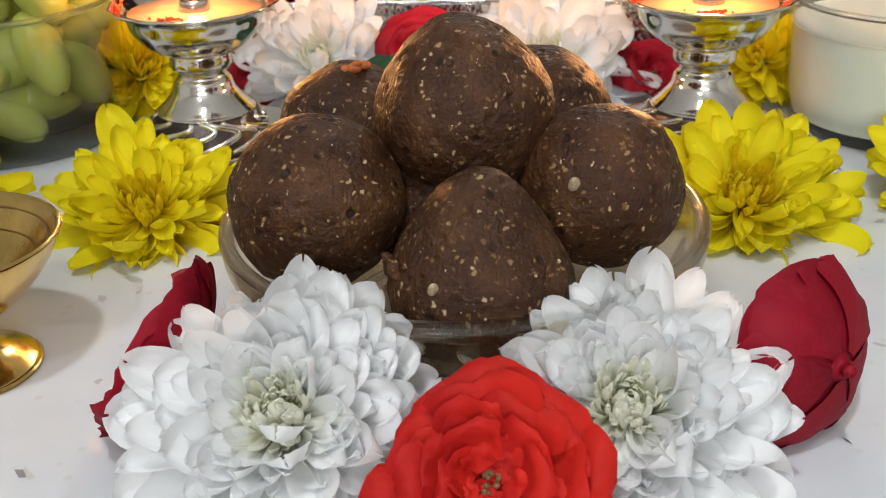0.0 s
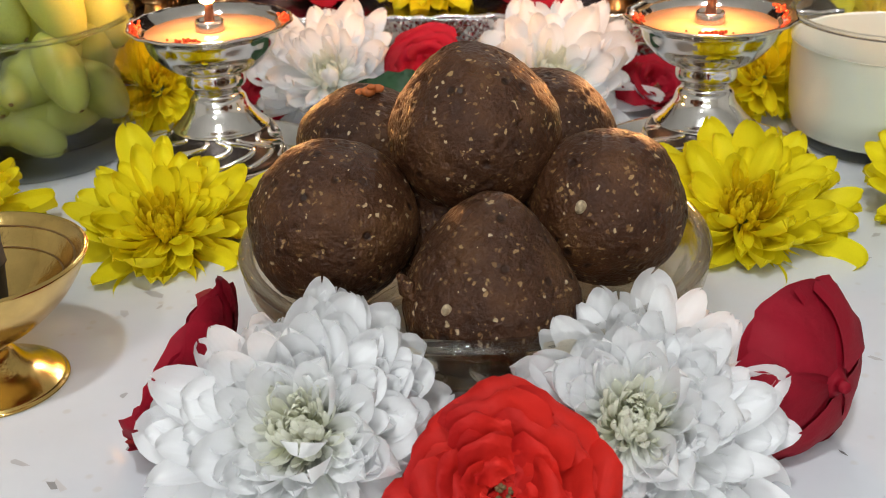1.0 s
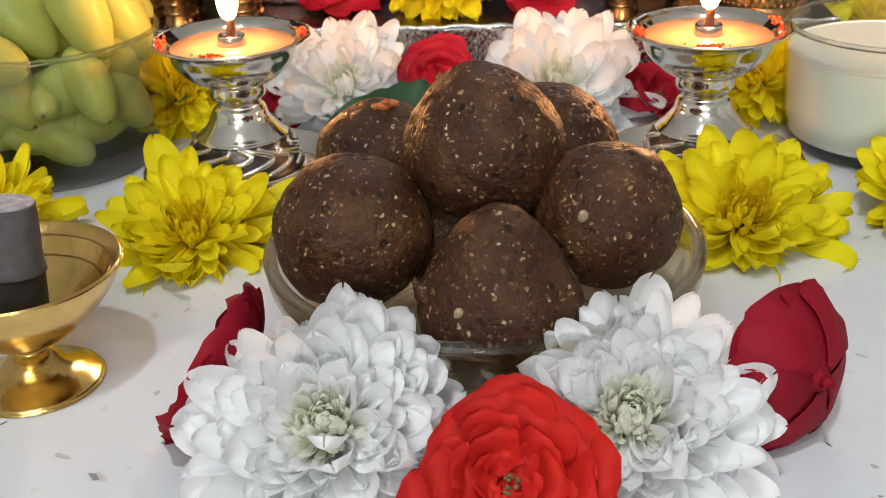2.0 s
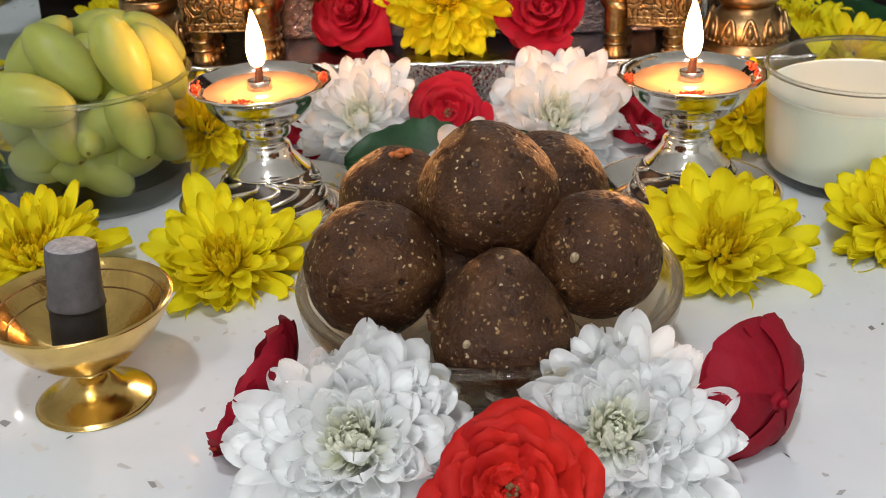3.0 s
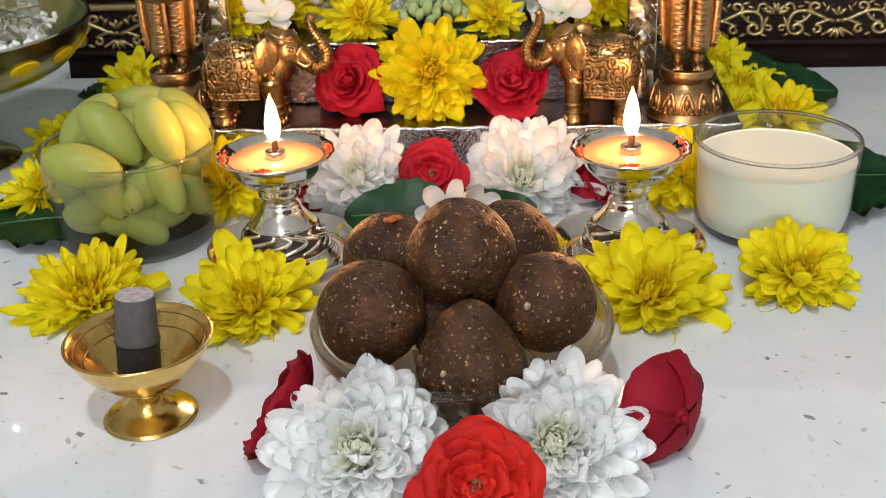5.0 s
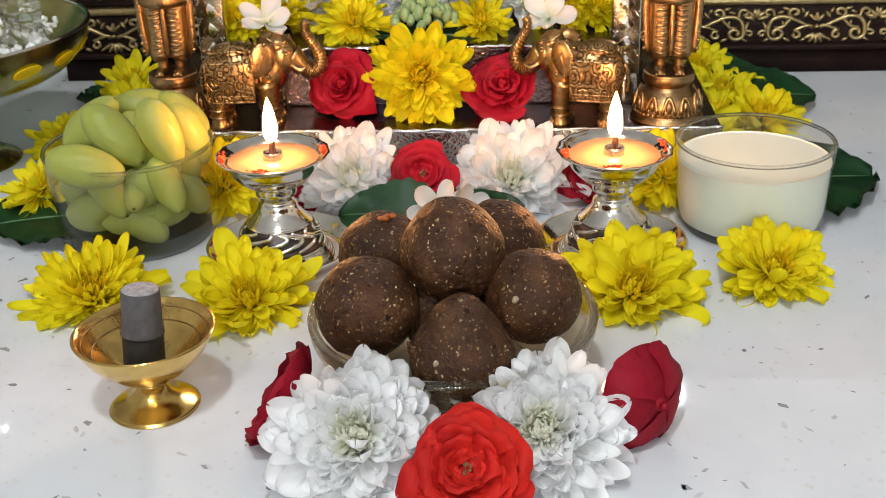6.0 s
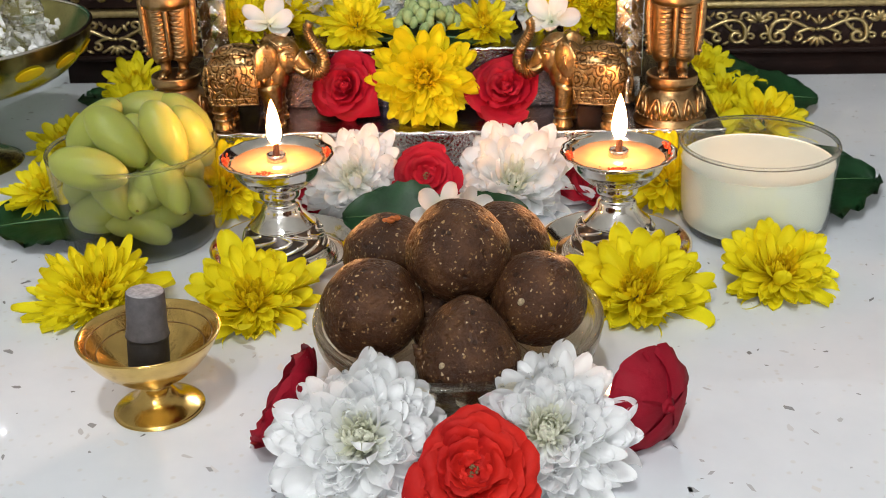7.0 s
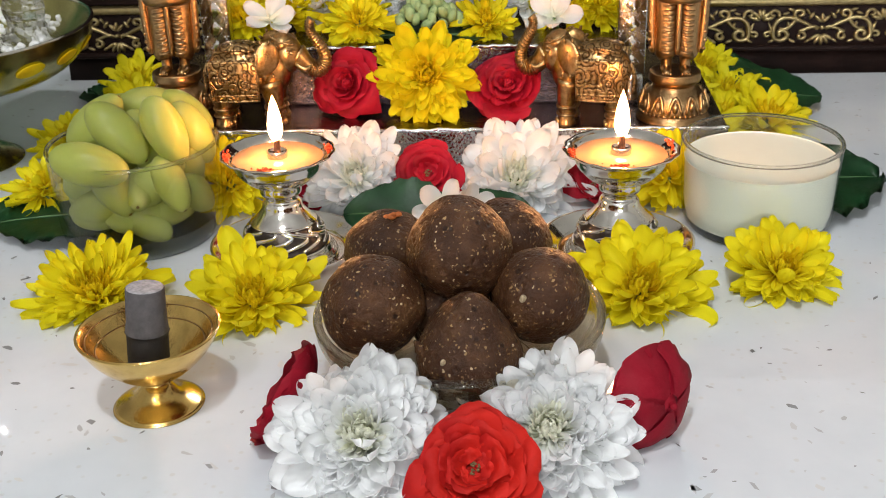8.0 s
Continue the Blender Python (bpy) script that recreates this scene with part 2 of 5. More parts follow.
KUMKUM = plain("red_powder", (0.55, 0.06, 0.01), 0.9, 0, 0.4, 900, 0.0005, 900)
WICK = plain("charred_wick", (0.03, 0.015, 0.01), 0.9, 0, 0.4, 900)
DHOOP = plain("grey_incense", (0.085, 0.078, 0.082), 0.85, 0, 0.25, 180, 0.0004, 900)
BURNT = plain("black_incense", (0.012, 0.010, 0.010), 0.8, 0, 0.3, 180, 0.0004, 900)
ASH = plain("pale_ash", (0.33, 0.31, 0.32), 0.95, 0, 0.35, 300, 0.0006, 700)
DARK_WOOD = plain("dark_lacquered_wood", (0.014, 0.006, 0.0045), 0.55, 0, 0.35, 40, 0.0004, 200)
DARK_WOOD.node_tree.nodes["Principled BSDF"].inputs["Specular IOR Level"].default_value = 0.15
GILT = aged_metal("dull_gilt", (0.50, 0.39, 0.19), (0.12, 0.07, 0.03), 0.4)
SUGAR = plain("sugar_lumps", (0.84, 0.84, 0.84), 0.5, 0, 0.05, 300, 0.0004, 900)
GREEN_CLOTH = plain("dark_green_cloth", (0.015, 0.10, 0.05), 0.8, 0, 0.2, 60, 0.0005, 900)
CABINET = plain("grey_cabinet", (0.35, 0.34, 0.33), 0.5, 0, 0.1, 8)
PLASTER = plain("cream_plaster", (0.78, 0.75, 0.70), 0.9, 0, 0.06, 3, 0.0008, 60)
CEILING_PAINT = plain("white_ceiling_paint", (0.8, 0.8, 0.79), 0.9, 0, 0.03, 3)
FLOOR_TILE = plain("beige_floor_tile", (0.60, 0.56, 0.50), 0.35, 0, 0.12, 5)


def glow(name, color, strength):
    m, nt, b = nodes_of(name)
    b.inputs["Base Color"].default_value = (0, 0, 0, 1)
    b.inputs["Emission Color"].default_value = (*color, 1)
    b.inputs["Emission Strength"].default_value = strength
    return m


FLAME = glow("burning_flame", (1.0, 0.44, 0.10), 285.0)
fnt = FLAME.node_tree
fg = fnt.nodes.new("ShaderNodeTexCoord")
fs = fnt.nodes.new("ShaderNodeSeparateXYZ")
fnt.links.new(fg.outputs["Generated"], fs.inputs[0])
fr_col = ramp(fnt, fs.outputs[2], [(0.0, (0.9, 0.20, 0.03)), (0.25, (1.0, 0.50, 0.20)), (0.7, (1.0, 0.42, 0.14)), (1.0, (0.9, 0.22, 0.03))])
fnt.links.new(fr_col.outputs[0], fnt.nodes["Principled BSDF"].inputs["Emission Color"])
LAMP_FACE = glow("lit_diffuser", (1.0, 0.97, 0.94), 30.0)
FILL_FACE = glow("lit_fill_tube", (0.93, 0.97, 1.0), 110.0)


# ---------------------------------------------------------------- mesh helpers
def mesh_of(name, bm, material, smooth=True):
    bmesh.ops.recalc_face_normals(bm, faces=bm.faces)
    me = bpy.data.meshes.new(name)
    bm.to_mesh(me)
    bm.free()
    if smooth:
        me.shade_smooth()
    me.materials.append(material)
    return me


def part(name, bm, material, parent, label="", m=None, smooth=True):
    ob = new(name, mesh_of(name, bm, material, smooth))
    ob.parent = parent
    if m is not None:
        ob.matrix_local = m
    if label:
        tagged(ob, label)
    return ob


def piece(name, mesh, parent, m):
    ob = new(name, mesh)
    ob.parent = parent
    ob.matrix_local = m
    return ob


def thing(name, m, label, category, group="", kind=""):
    ob = new(name)
    ob.empty_display_size = 0.01
    ob.matrix_world = m
    return tagged(ob, label, category, group, kind)


def solid(name, bm, material, label, category, m=None, group="", kind="", smooth=True):
    ob = new(name, mesh_of(name, bm, material, smooth))
    if m is not None:
        ob.matrix_world = m
    return tagged(ob, label, category, group, kind)


def lathe(profile, seg=48, bm=None, wave=None):
    """Turns a profile of (radius, height) round z; radius 0 closes it. wave(angle, height) scales the radius."""
    bm = bm or bmesh.new()
    rings = []
    for r, z in profile:
        if r < 1e-6:
            rings.append([bm.verts.new((0, 0, z))])
        else:
            ring = []
            for i in range(seg):
                a = 2 * math.pi * i / seg
                k = wave(a, z) if wave else 1.0
                ring.append(bm.verts.new((r * k * math.cos(a), r * k * math.sin(a), z)))
            rings.append(ring)
    for a, b in zip(rings, rings[1:]):
        for i in range(seg):
            j = (i + 1) % seg
            if len(a) == 1 and len(b) == 1:
                continue
            if len(a) == 1:
                bm.faces.new((a[0], b[i], b[j]))
            elif len(b) == 1:
                bm.faces.new((a[i], a[j], b[0]))
            else:
                bm.faces.new((a[i], a[j], b[j], b[i]))
    return bm


def smooth_line(points, steps=6):
    """A Catmull-Rom line through points of any dimension."""
    p = [np.array(q, float) for q in points]
    p = [2 * p[0] - p[1]] + p + [2 * p[-1] - p[-2]]
    out = []
    for i in range(1, len(p) - 2):
        for s in range(steps):
            t = s / steps
            out.append(0.5 * (2 * p[i] + (p[i + 1] - p[i - 1]) * t + (2 * p[i - 1] - 5 * p[i] + 4 * p[i + 1] - p[i + 2]) * t * t + (3 * p[i] - p[i - 1] - 3 * p[i + 1] + p[i + 2]) * t ** 3))
    out.append(p[-2])
    return out


def turned(points, steps=5, seg=48, wave=None, bm=None):
    return lathe([(max(0.0, float(q[0])), float(q[1])) for q in smooth_line(points, steps)], seg, bm, wave)


def tube(points, radii, seg=10, bm=None, steps=5):
    """A round limb along a smooth line; radii follow the points. Ends are closed."""
    bm = bm or bmesh.new()
    line = smooth_line([(*p, r) for p, r in zip(points, radii)], steps)
    rings = []
    side = None
    for i, q in enumerate(line):
        c = Vector(q[:3])
        d = (Vector(line[min(i + 1, len(line) - 1)][:3]) - Vector(line[max(i - 1, 0)][:3])).normalized()
        if side is None:
            side = d.orthogonal().normalized()
        side = (side - d * side.dot(d)).normalized()
        up = d.cross(side)
        r = max(1e-5, float(q[3]))
        rings.append([bm.verts.new(c + r * (math.cos(a) * side + math.sin(a) * up)) for a in (2 * math.pi * k / seg for k in range(seg))])
    for a, b in zip(rings, rings[1:]):
        for i in range(seg):
            bm.faces.new((a[i], a[(i + 1) % seg], b[(i + 1) % seg], b[i]))
    bm.faces.new(rings[0])
    bm.faces.new(rings[-1])
    return bm


def ball(bm, loc, size, sub=3, rot=(0, 0, 0)):
    s = size if isinstance(size, tuple) else (size,) * 3
    m = pose(*loc, *rot) @ Matrix.Diagonal((*s, 1))
    bmesh.ops.create_icosphere(bm, subdivisions=sub, radius=1.0, matrix=m)
    return bm


def block(bm, x0, x1, y0, y1, z0, z1, round_by=0.0, seg=2):
    m = Matrix.Translation(((x0 + x1) / 2, (y0 + y1) / 2, (z0 + z1) / 2)) @ Matrix.Diagonal((x1 - x0, y1 - y0, z1 - z0, 1))
    made = bmesh.ops.create_cube(bm, size=1.0, matrix=m)
    if round_by:
        edges = list({e for v in made["verts"] for e in v.link_edges})
        bmesh.ops.bevel(bm, geom=edges, offset=round_by, segments=seg, affect="EDGES", profile=0.5)
    return bm


def facing(loc, way, spin=0.0):
    """A pose at loc whose z points along way."""
    q = Vector(way).normalized().to_track_quat("Z", "Y").to_matrix().to_4x4()
    return Matrix.Translation(loc) @ q @ pose(0, 0, 0, 0, 0, spin)


# ---------------------------------------------------------------- room and worktop
def wall(name, x0, x1, y0, y1, z0, z1, material, label, category):
    return solid(name, block(bmesh.new(), x0, x1, y0, y1, z0, z1), material, label, category, kind="structure", smooth=False)


wall("floor", -2.7, 2.7, -2.6, 4.2, -0.95, -0.9, FLOOR_TILE, "beige tiled floor of the room", "floor")
wall("ceiling", -2.7, 2.7, -2.6, 4.2, CEILING, CEILING + 0.1, CEILING_PAINT, "plain white painted ceiling", "ceiling")
wall("wall_north", -2.7, 2.7, 4.1, 4.2, -0.9, CEILING, PLASTER, "plain cream plaster wall", "wall")
wall("wall_south", -2.7, 2.7, -2.6, -2.5, -0.9, CEILING, PLASTER, "plain cream plaster wall", "wall")
wall("wall_east", 2.6, 2.7, -2.5, 4.1, -0.9, CEILING, PLASTER, "plain cream plaster wall", "wall")
wall("wall_west", -2.7, -2.6, -2.5, 4.1, -0.9, CEILING, PLASTER, "plain cream plaster wall", "wall")

for (lx, ly, lr), watts in zip(DOWNLIGHTS, POWER):
    lamp = thing("ceiling_light", pose(lx, ly, CEILING), "round white recessed ceiling light, switched on", "ceiling light", "ceiling lights")
    part("rim", turned([(lr + 0.013, 0.0), (lr + 0.023, -0.002), (lr + 0.023, -0.008), (lr + 0.004, -0.01), (lr + 0.002, -0.002)], 3, 32), CEILING_PAINT, lamp)
    part("diffuser", lathe([(0.0, -0.004), (lr, -0.004), (lr + 0.001, -0.001), (0.0, -0.001)], 32), LAMP_FACE, lamp, "glowing white diffuser")
    area_lamp("downlight", (lx, ly, CEILING - 0.014), 2 * lr, watts)

# Added front fill: this unseen tube and its lamp have no known source.
fill_light = thing("fill_light", pose(0.1, -2.5, 1.05), "added long white fill light on the wall, switched on", "tube light")
part("housing", block(bmesh.new(), -0.62, 0.62, 0.0, 0.03, -0.02, 0.02, 0.004), CEILING_PAINT, fill_light)
part("diffuser", tube([(-0.6, 0.042, 0), (0, 0.042, 0), (0.6, 0.042, 0)], [0.014] * 3, 12), FILL_FACE, fill_light, "glowing white tube of the added fill light")
tl = bpy.data.lights.new("fill_lamp", "AREA")
tl.shape, tl.size, tl.size_y, tl.energy, tl.color = "RECTANGLE", 1.2, 0.05, FILL_POWER, (0.93, 0.97, 1.0)
new("fill_lamp", tl).matrix_world = look((0.1, -2.43, 1.05), (0.06, 0.3, 0.02))

worktop = solid("worktop", block(bmesh.new(), -1.3, 1.3, -0.35, 1.25, -0.03, 0.0, 0.003), QUARTZ, "white quartz worktop flecked with grey chips", "worktop", smooth=False)
solid("base_cabinet", block(bmesh.new(), -1.28, 1.28, -0.32, 1.23, -0.9, -0.03, 0.004), CABINET, "grey base cabinet under the white worktop", "cabinet", smooth=False)

rng = random.Random(11)
KNOWN_CHIPS = [(-0.047, 0.234), (0.179, 0.289), (0.203, 0.340), (0.264, 0.349), (0.233, 0.261), (-0.040, 0.276), (-0.059, 0.244), (0.367, 0.668), (-0.193, 0.395), (-0.127, 0.227), (0.223, 0.322)]


def stone_chips():
    """Flat angular chips that lie flush in the worktop's face."""
    bm = bmesh.new()
    spots = [(x, y, 0.0026) for x, y in KNOWN_CHIPS]
    for _ in range(2600):
        spots.append((rng.uniform(-0.6, 0.75), rng.uniform(-0.1, 1.0), 0.0010 + 0.0036 * rng.random() ** 2.6))
    for x, y, s in spots:
        n = rng.randint(4, 6)
        a0, long_by = rng.random() * 6.3, rng.uniform(1.0, 2.2)
        turn = rng.random() * 6.3
        vs = []
        for i in range(n):
            a = a0 + 2 * math.pi * i / n + rng.uniform(-0.3, 0.3)
            r = s * rng.uniform(0.45, 1.0) * 0.8
            px, py = r * math.cos(a) * long_by, r * math.sin(a) * 0.7
            vs.append(bm.verts.new((x + px * math.cos(turn) - py * math.sin(turn), y + px * math.sin(turn) + py * math.cos(turn), 0.00012)))
        bm.faces.new(vs)
    return bm


def chip_material():
    m, nt, b = nodes_of("mixed_stone_chips")
    geo = nt.nodes.new("ShaderNodeNewGeometry")
    r = ramp(nt, geo.outputs["Random Per Island"], [(0.0, (0.13, 0.13, 0.135)), (0.3, (0.24, 0.24, 0.25)), (0.7, (0.48, 0.48, 0.50)), (1.0, (0.62, 0.60, 0.58))])
    nt.links.new(r.outputs[0], b.inputs["Base Color"])
    b.inputs["Roughness"].default_value = 0.40
    return m


chips = part("stone_chip", stone_chips(), chip_material(), worktop, "grey and silvery stone chips", smooth=False)
tagged(chips, kind="stuff")


# ---------------------------------------------------------------- flowers
def petal_mesh(name, material, width, cup, curl, tip=0.55, ragged=0.0, seed=0, nu=9, nv=4):
    """A petal of length 1 along x: narrow foot, widest near tip, cupped across and curled along."""
    r = random.Random(seed)
    bm = bmesh.new()
    grid = []
    skew = r.uniform(-0.06, 0.06)
    for i in range(nu + 1):
        u = math.sin(i / nu * math.pi / 2)
        if u < tip:
            w = width * (0.30 + 0.70 * math.sin(u / tip * math.pi / 2) ** 1.2)
        else:
            w = width * max(0.06, math.sqrt(max(0.0, 1 - ((u - tip) / (1 - tip)) ** 2)))
        row = []
        for j in range(nv + 1):
            v = 2 * j / nv - 1
            notch = ragged * (0.06 * math.cos(v * 5 + seed) if i == nu else 0)
            x = u + notch * 0.3
            y = v * w + skew * u * u
            z = cup * width * (v * v) * (1 - 0.35 * u) + curl * u * u + 0.012 * math.sin(3 * v + seed) * u
            row.append(bm.verts.new((x, y, z)))
        grid.append(row)
    for i in range(nu):
        for j in range(nv):
            bm.faces.new((grid[i][j], grid[i + 1][j], grid[i + 1][j + 1], grid[i][j + 1]))
    return mesh_of(name, bm, material)


def petal_set(material, widths, cup, curls):
    return [petal_mesh("petal", material, w, cup * (0.8 + 0.12 * k), c, 0.56 + 0.05 * (k % 4), 0.5, k) for k, (w, c) in enumerate(zip(widths, curls))]


WHITE_PETALS = petal_set(WHITE, (0.17, 0.20, 0.15, 0.19, 0.22, 0.14, 0.18, 0.21), 0.8, (0.30, 0.14, 0.38, 0.02, 0.22, -0.14, 0.34, 0.08))
YELLOW_PETALS = petal_set(YELLOW, (0.16, 0.14, 0.18, 0.15, 0.17, 0.13), 0.9, (0.22, 0.06, 0.30, -0.05, 0.15, -0.2))
CREAM_FLORET = petal_mesh("floret", CREAM, 0.13, 1.5, 0.48, 0.62, 0.5, 3, 6, 4)
GOLD_FLORET = petal_mesh("floret", GOLDEN, 0.14, 1.4, 0.42, 0.62, 0.5, 4, 6, 4)


def chrysanthemum(loc, way, radius, colour, label, seed, count=86, core=0.30, flat=0.0, deep=0.42, spin=0.0, group="chrysanthemums", slim=1.0):
    """A double chrysanthemum: a spiral of petals, upright in the heart and spread at the rim."""
    r = random.Random(seed)
    fl = thing("chrysanthemum", facing(loc, way, spin), label, "flower", group)
    petals, floret = (WHITE_PETALS, CREAM_FLORET) if colour == "white" else (YELLOW_PETALS, GOLD_FLORET)
    part("calyx", turned([(0, -deep - 0.08), (0.12, -deep - 0.08), (0.26, -deep * 0.95), (0.30, -deep * 0.85), (0.2, -deep * 0.72), (0, -deep * 0.7)], 3, 14), CALYX, fl, "green calyx under the petals", Matrix.Diagonal((radius, radius, radius, 1)))
    n_core = int(count * 0.60)
    total = n_core + count
    golden = math.pi * (3 - math.sqrt(5))
    for k in range(total):
        t = k / (total - 1)
        a = golden * k + r.uniform(-0.3, 0.3)
        inner = k < n_core
        s = t ** 0.62
        tilt = math.radians(80 - 86 * s ** 1.2 + r.gauss(0, 9 + 7 * s) - flat * s)
        length = radius * (0.12 + 0.73 * s ** 1.1) * r.uniform(0.72, 1.18) * (0.62 if inner else 1.0)
        foot = radius * (0.02 + 0.24 * s)
        height = radius * (-0.06 - (deep - 0.10) * s ** 2.0)
        mesh = floret if inner else petals[r.randrange(len(petals))]
        wide = 1.0 if inner else r.uniform(0.85, 1.2)
        wide *= slim * (1.0 + (0.30 if inner else 0.55) * (1 - s))
        m = pose(0, 0, 0, 0, 0, math.degrees(a)) @ pose(foot, 0, height, r.uniform(-24, 24), -math.degrees(tilt), r.uniform(-13, 13)) @ Matrix.Diagonal((length, length * wide, length, 1))
        piece("floret" if inner else "petal", mesh, fl, m)
    return fl


def rose(loc, way, radius, material, label, seed, open_by=1.0, count=24, spin=0.0, height=0.75, heart=True, group="roses", loose=1.0, pointed=0.22, narrow=1.0):
    """A rose: cupped petals in a spiral, tight in the heart, with rims rolled outwards."""
    r = random.Random(seed)
    fl = thing("rose", facing(loc, way, spin), label, "rose", group)
    part("calyx", turned([(0, -0.66), (0.10, -0.64), (0.26, -0.56), (0.30, -0.46), (0.2, -0.40), (0, -0.40)], 3, 14), CALYX if heart else material, fl, "calyx under the petals", Matrix.Diagonal((radius, radius, radius, 1)))
    golden = math.radians(137.5)
    for k in range(count):
        t = k / (count - 1)
        a0 = golden * k + r.uniform(-0.2, 0.2)
        r_top = radius * (0.10 + 0.90 * t ** 0.85) * r.uniform(0.94, 1.06)
        r_foot = radius * (0.06 + 0.26 * t)
        z_foot = radius * (-0.12 - 0.35 * t)
        z_top = radius * height * (0.36 - 0.62 * open_by * t ** 1.7) + radius * r.uniform(-0.04, 0.04)
        half = math.radians(narrow * (r.uniform(50, 66) * (1.0 - 0.18 * t) + 14 * (1 - t)))
        if heart:
            z_top -= radius * 0.52 * max(0.0, 1 - t / 0.30)
        roll = radius * (0.05 + 0.13 * t) * r.uniform(0.5, 1.7)
        bm = bmesh.new()
        nu, nv = 10, 7
        grid = []
        ph = r.random() * 6
        point = r.uniform(0.0, pointed)
        for i in range(nu + 1):
            u = 2 * i / nu - 1
            row = []
            for j in range(nv + 1):
                v = j / nv
                edge = 1 - 0.22 * abs(u) ** 3 + point * max(0.0, 1 - abs(u) * 3)
                a = a0 + half * u * (0.35 + 0.65 * math.sin(v * math.pi / 2) ** 0.8)
                s = v * edge
                rad = r_foot + (r_top - r_foot) * (math.sin(s * math.pi / 2) ** (0.6 + 0.9 * t)) + roll * max(0.0, s - 0.72) / 0.28
                z = z_foot + (z_top - z_foot) * s - roll * 0.9 * max(0.0, (s - 0.78) / 0.22) ** 2
                z += radius * (0.03 + 0.035 * t) * math.sin(5 * u + ph) * s ** 2
                crease = noise.noise(Vector((2.2 * u + 9 * k, 2.6 * v, seed)))
                z += radius * 0.07 * crease * s
                rad += radius * 0.05 * noise.noise(Vector((3.1 * u, 3.0 * v + 5 * k, seed + 4))) * s
                rad += radius * (0.02 + 0.03 * t) * math.sin(4 * u + ph * 2) * s ** 2
                row.append(bm.verts.new((rad * math.cos(a), rad * math.sin(a), z)))
            grid.append(row)
        for i in range(nu):
            for j in range(nv):
                bm.faces.new((grid[i][j], grid[i + 1][j], grid[i + 1][j + 1], grid[i][j + 1]))
        part("petal", bm, material, fl, "", pose(0, 0, 0, loose * r.gauss(0, 5 + 5 * t), loose * r.gauss(0, 5 + 5 * t), 0))
    low = -0.36 if heart else 0.0
    part("bud", turned([(0, (low - 0.3) * radius), (0.15 * radius, (low - 0.25) * radius), (0.17 * radius, (low + 0.02) * radius), (0.10 * radius, (low + 0.16) * radius), (0.03 * radius, (low + 0.17) * radius), (0.0, (low + 0.10) * radius)], 3, 20, lambda a, z: 1 + 0.16 * math.sin(3 * a + z * 260)), material, fl, "tight folded heart")
    if heart:
        bm = bmesh.new()
        for _ in range(16):
            a, d = r.random() * 6.3, radius * 0.10 * math.sqrt(r.random())
            ball(bm, (d * math.cos(a), d * math.sin(a), radius * r.uniform(-0.20, -0.10)), radius * r.uniform(0.020, 0.036), 1)
        tagged(part("stamen", bm, POLLEN, fl, "dry yellow-brown stamens"), kind="stuff")
    return fl


def cupped_rose(loc, way, radius, material, label, seed, deep=0.72, spin=0.0, group="roses"):
    """A rose head whose broad outer petals overlap in a cup; the cut stem shows at its back, a folded heart at its mouth."""
    r = random.Random(seed)
    fl = thing("rose", facing(loc, way, spin), label, "rose", group)
    layers = [(5, 1.00, 96, 44, 0.0), (5, 0.93, 100, 42, 0.6), (5, 0.82, 104, 44, 0.2), (4, 0.66, 108, 50, 0.9), (3, 0.46, 112, 62, 0.4)]
    for n, grow, reach, half, turn in layers:
        for k in range(n):
            a0 = 2 * math.pi * (k + turn) / n + r.uniform(-0.18, 0.18)
            top = math.radians(reach + r.uniform(-9, 7))
            wide = math.radians(half * r.uniform(0.9, 1.12))
            curl, ph = r.uniform(0.04, 0.13), r.random() * 6
            size = radius * grow * r.uniform(0.96, 1.04)
            point = r.uniform(0.02, 0.10)
            nu, nv = 12, 9
            bm = bmesh.new()
            grid = []
            for i in range(nu + 1):
                u = 2 * i / nu - 1
                row = []
                for j in range(nv + 1):
                    v = j / nv
                    edge = 1 - 0.20 * abs(u) ** 2.6 + point * max(0.0, 1 - 3 * abs(u)) + 0.030 * math.sin(11 * u + ph)
                    th = math.radians(10) + (top - math.radians(10)) * v * edge
                    a = a0 + wide * u * (0.55 + 0.45 * math.sin(v * math.pi / 2))
                    lift = 1 + curl * max(0.0, v - 0.75) / 0.25 + 0.025 * u * u
                    lift += 0.065 * noise.noise(Vector((2.3 * u + 7 * k, 2.4 * v, seed + grow * 9))) * (0.4 + v)
                    lift += 0.030 * math.sin(4 * u + ph) * v ** 3
                    row.append(bm.verts.new((size * lift * math.sin(th) * math.cos(a), size * lift * math.sin(th) * math.sin(a), -size * deep * math.cos(th) * (0.9 + 0.1 * lift))))
                grid.append(row)
            for i in range(nu):
                for j in range(nv):
                    bm.faces.new((grid[i][j], grid[i + 1][j], grid[i + 1][j + 1], grid[i][j + 1]))
            part("petal", bm, material, fl)
    part("stem_stub", tube([(0, 0, -deep * 0.86 * radius), (0.02 * radius, 0, -deep * 1.06 * radius), (0.10 * radius, 0.03 * radius, -deep * 1.26 * radius)], [0.22 * radius, 0.10 * radius, 0.07 * radius], 10), material, fl, "short stump of the cut stem")
    return fl


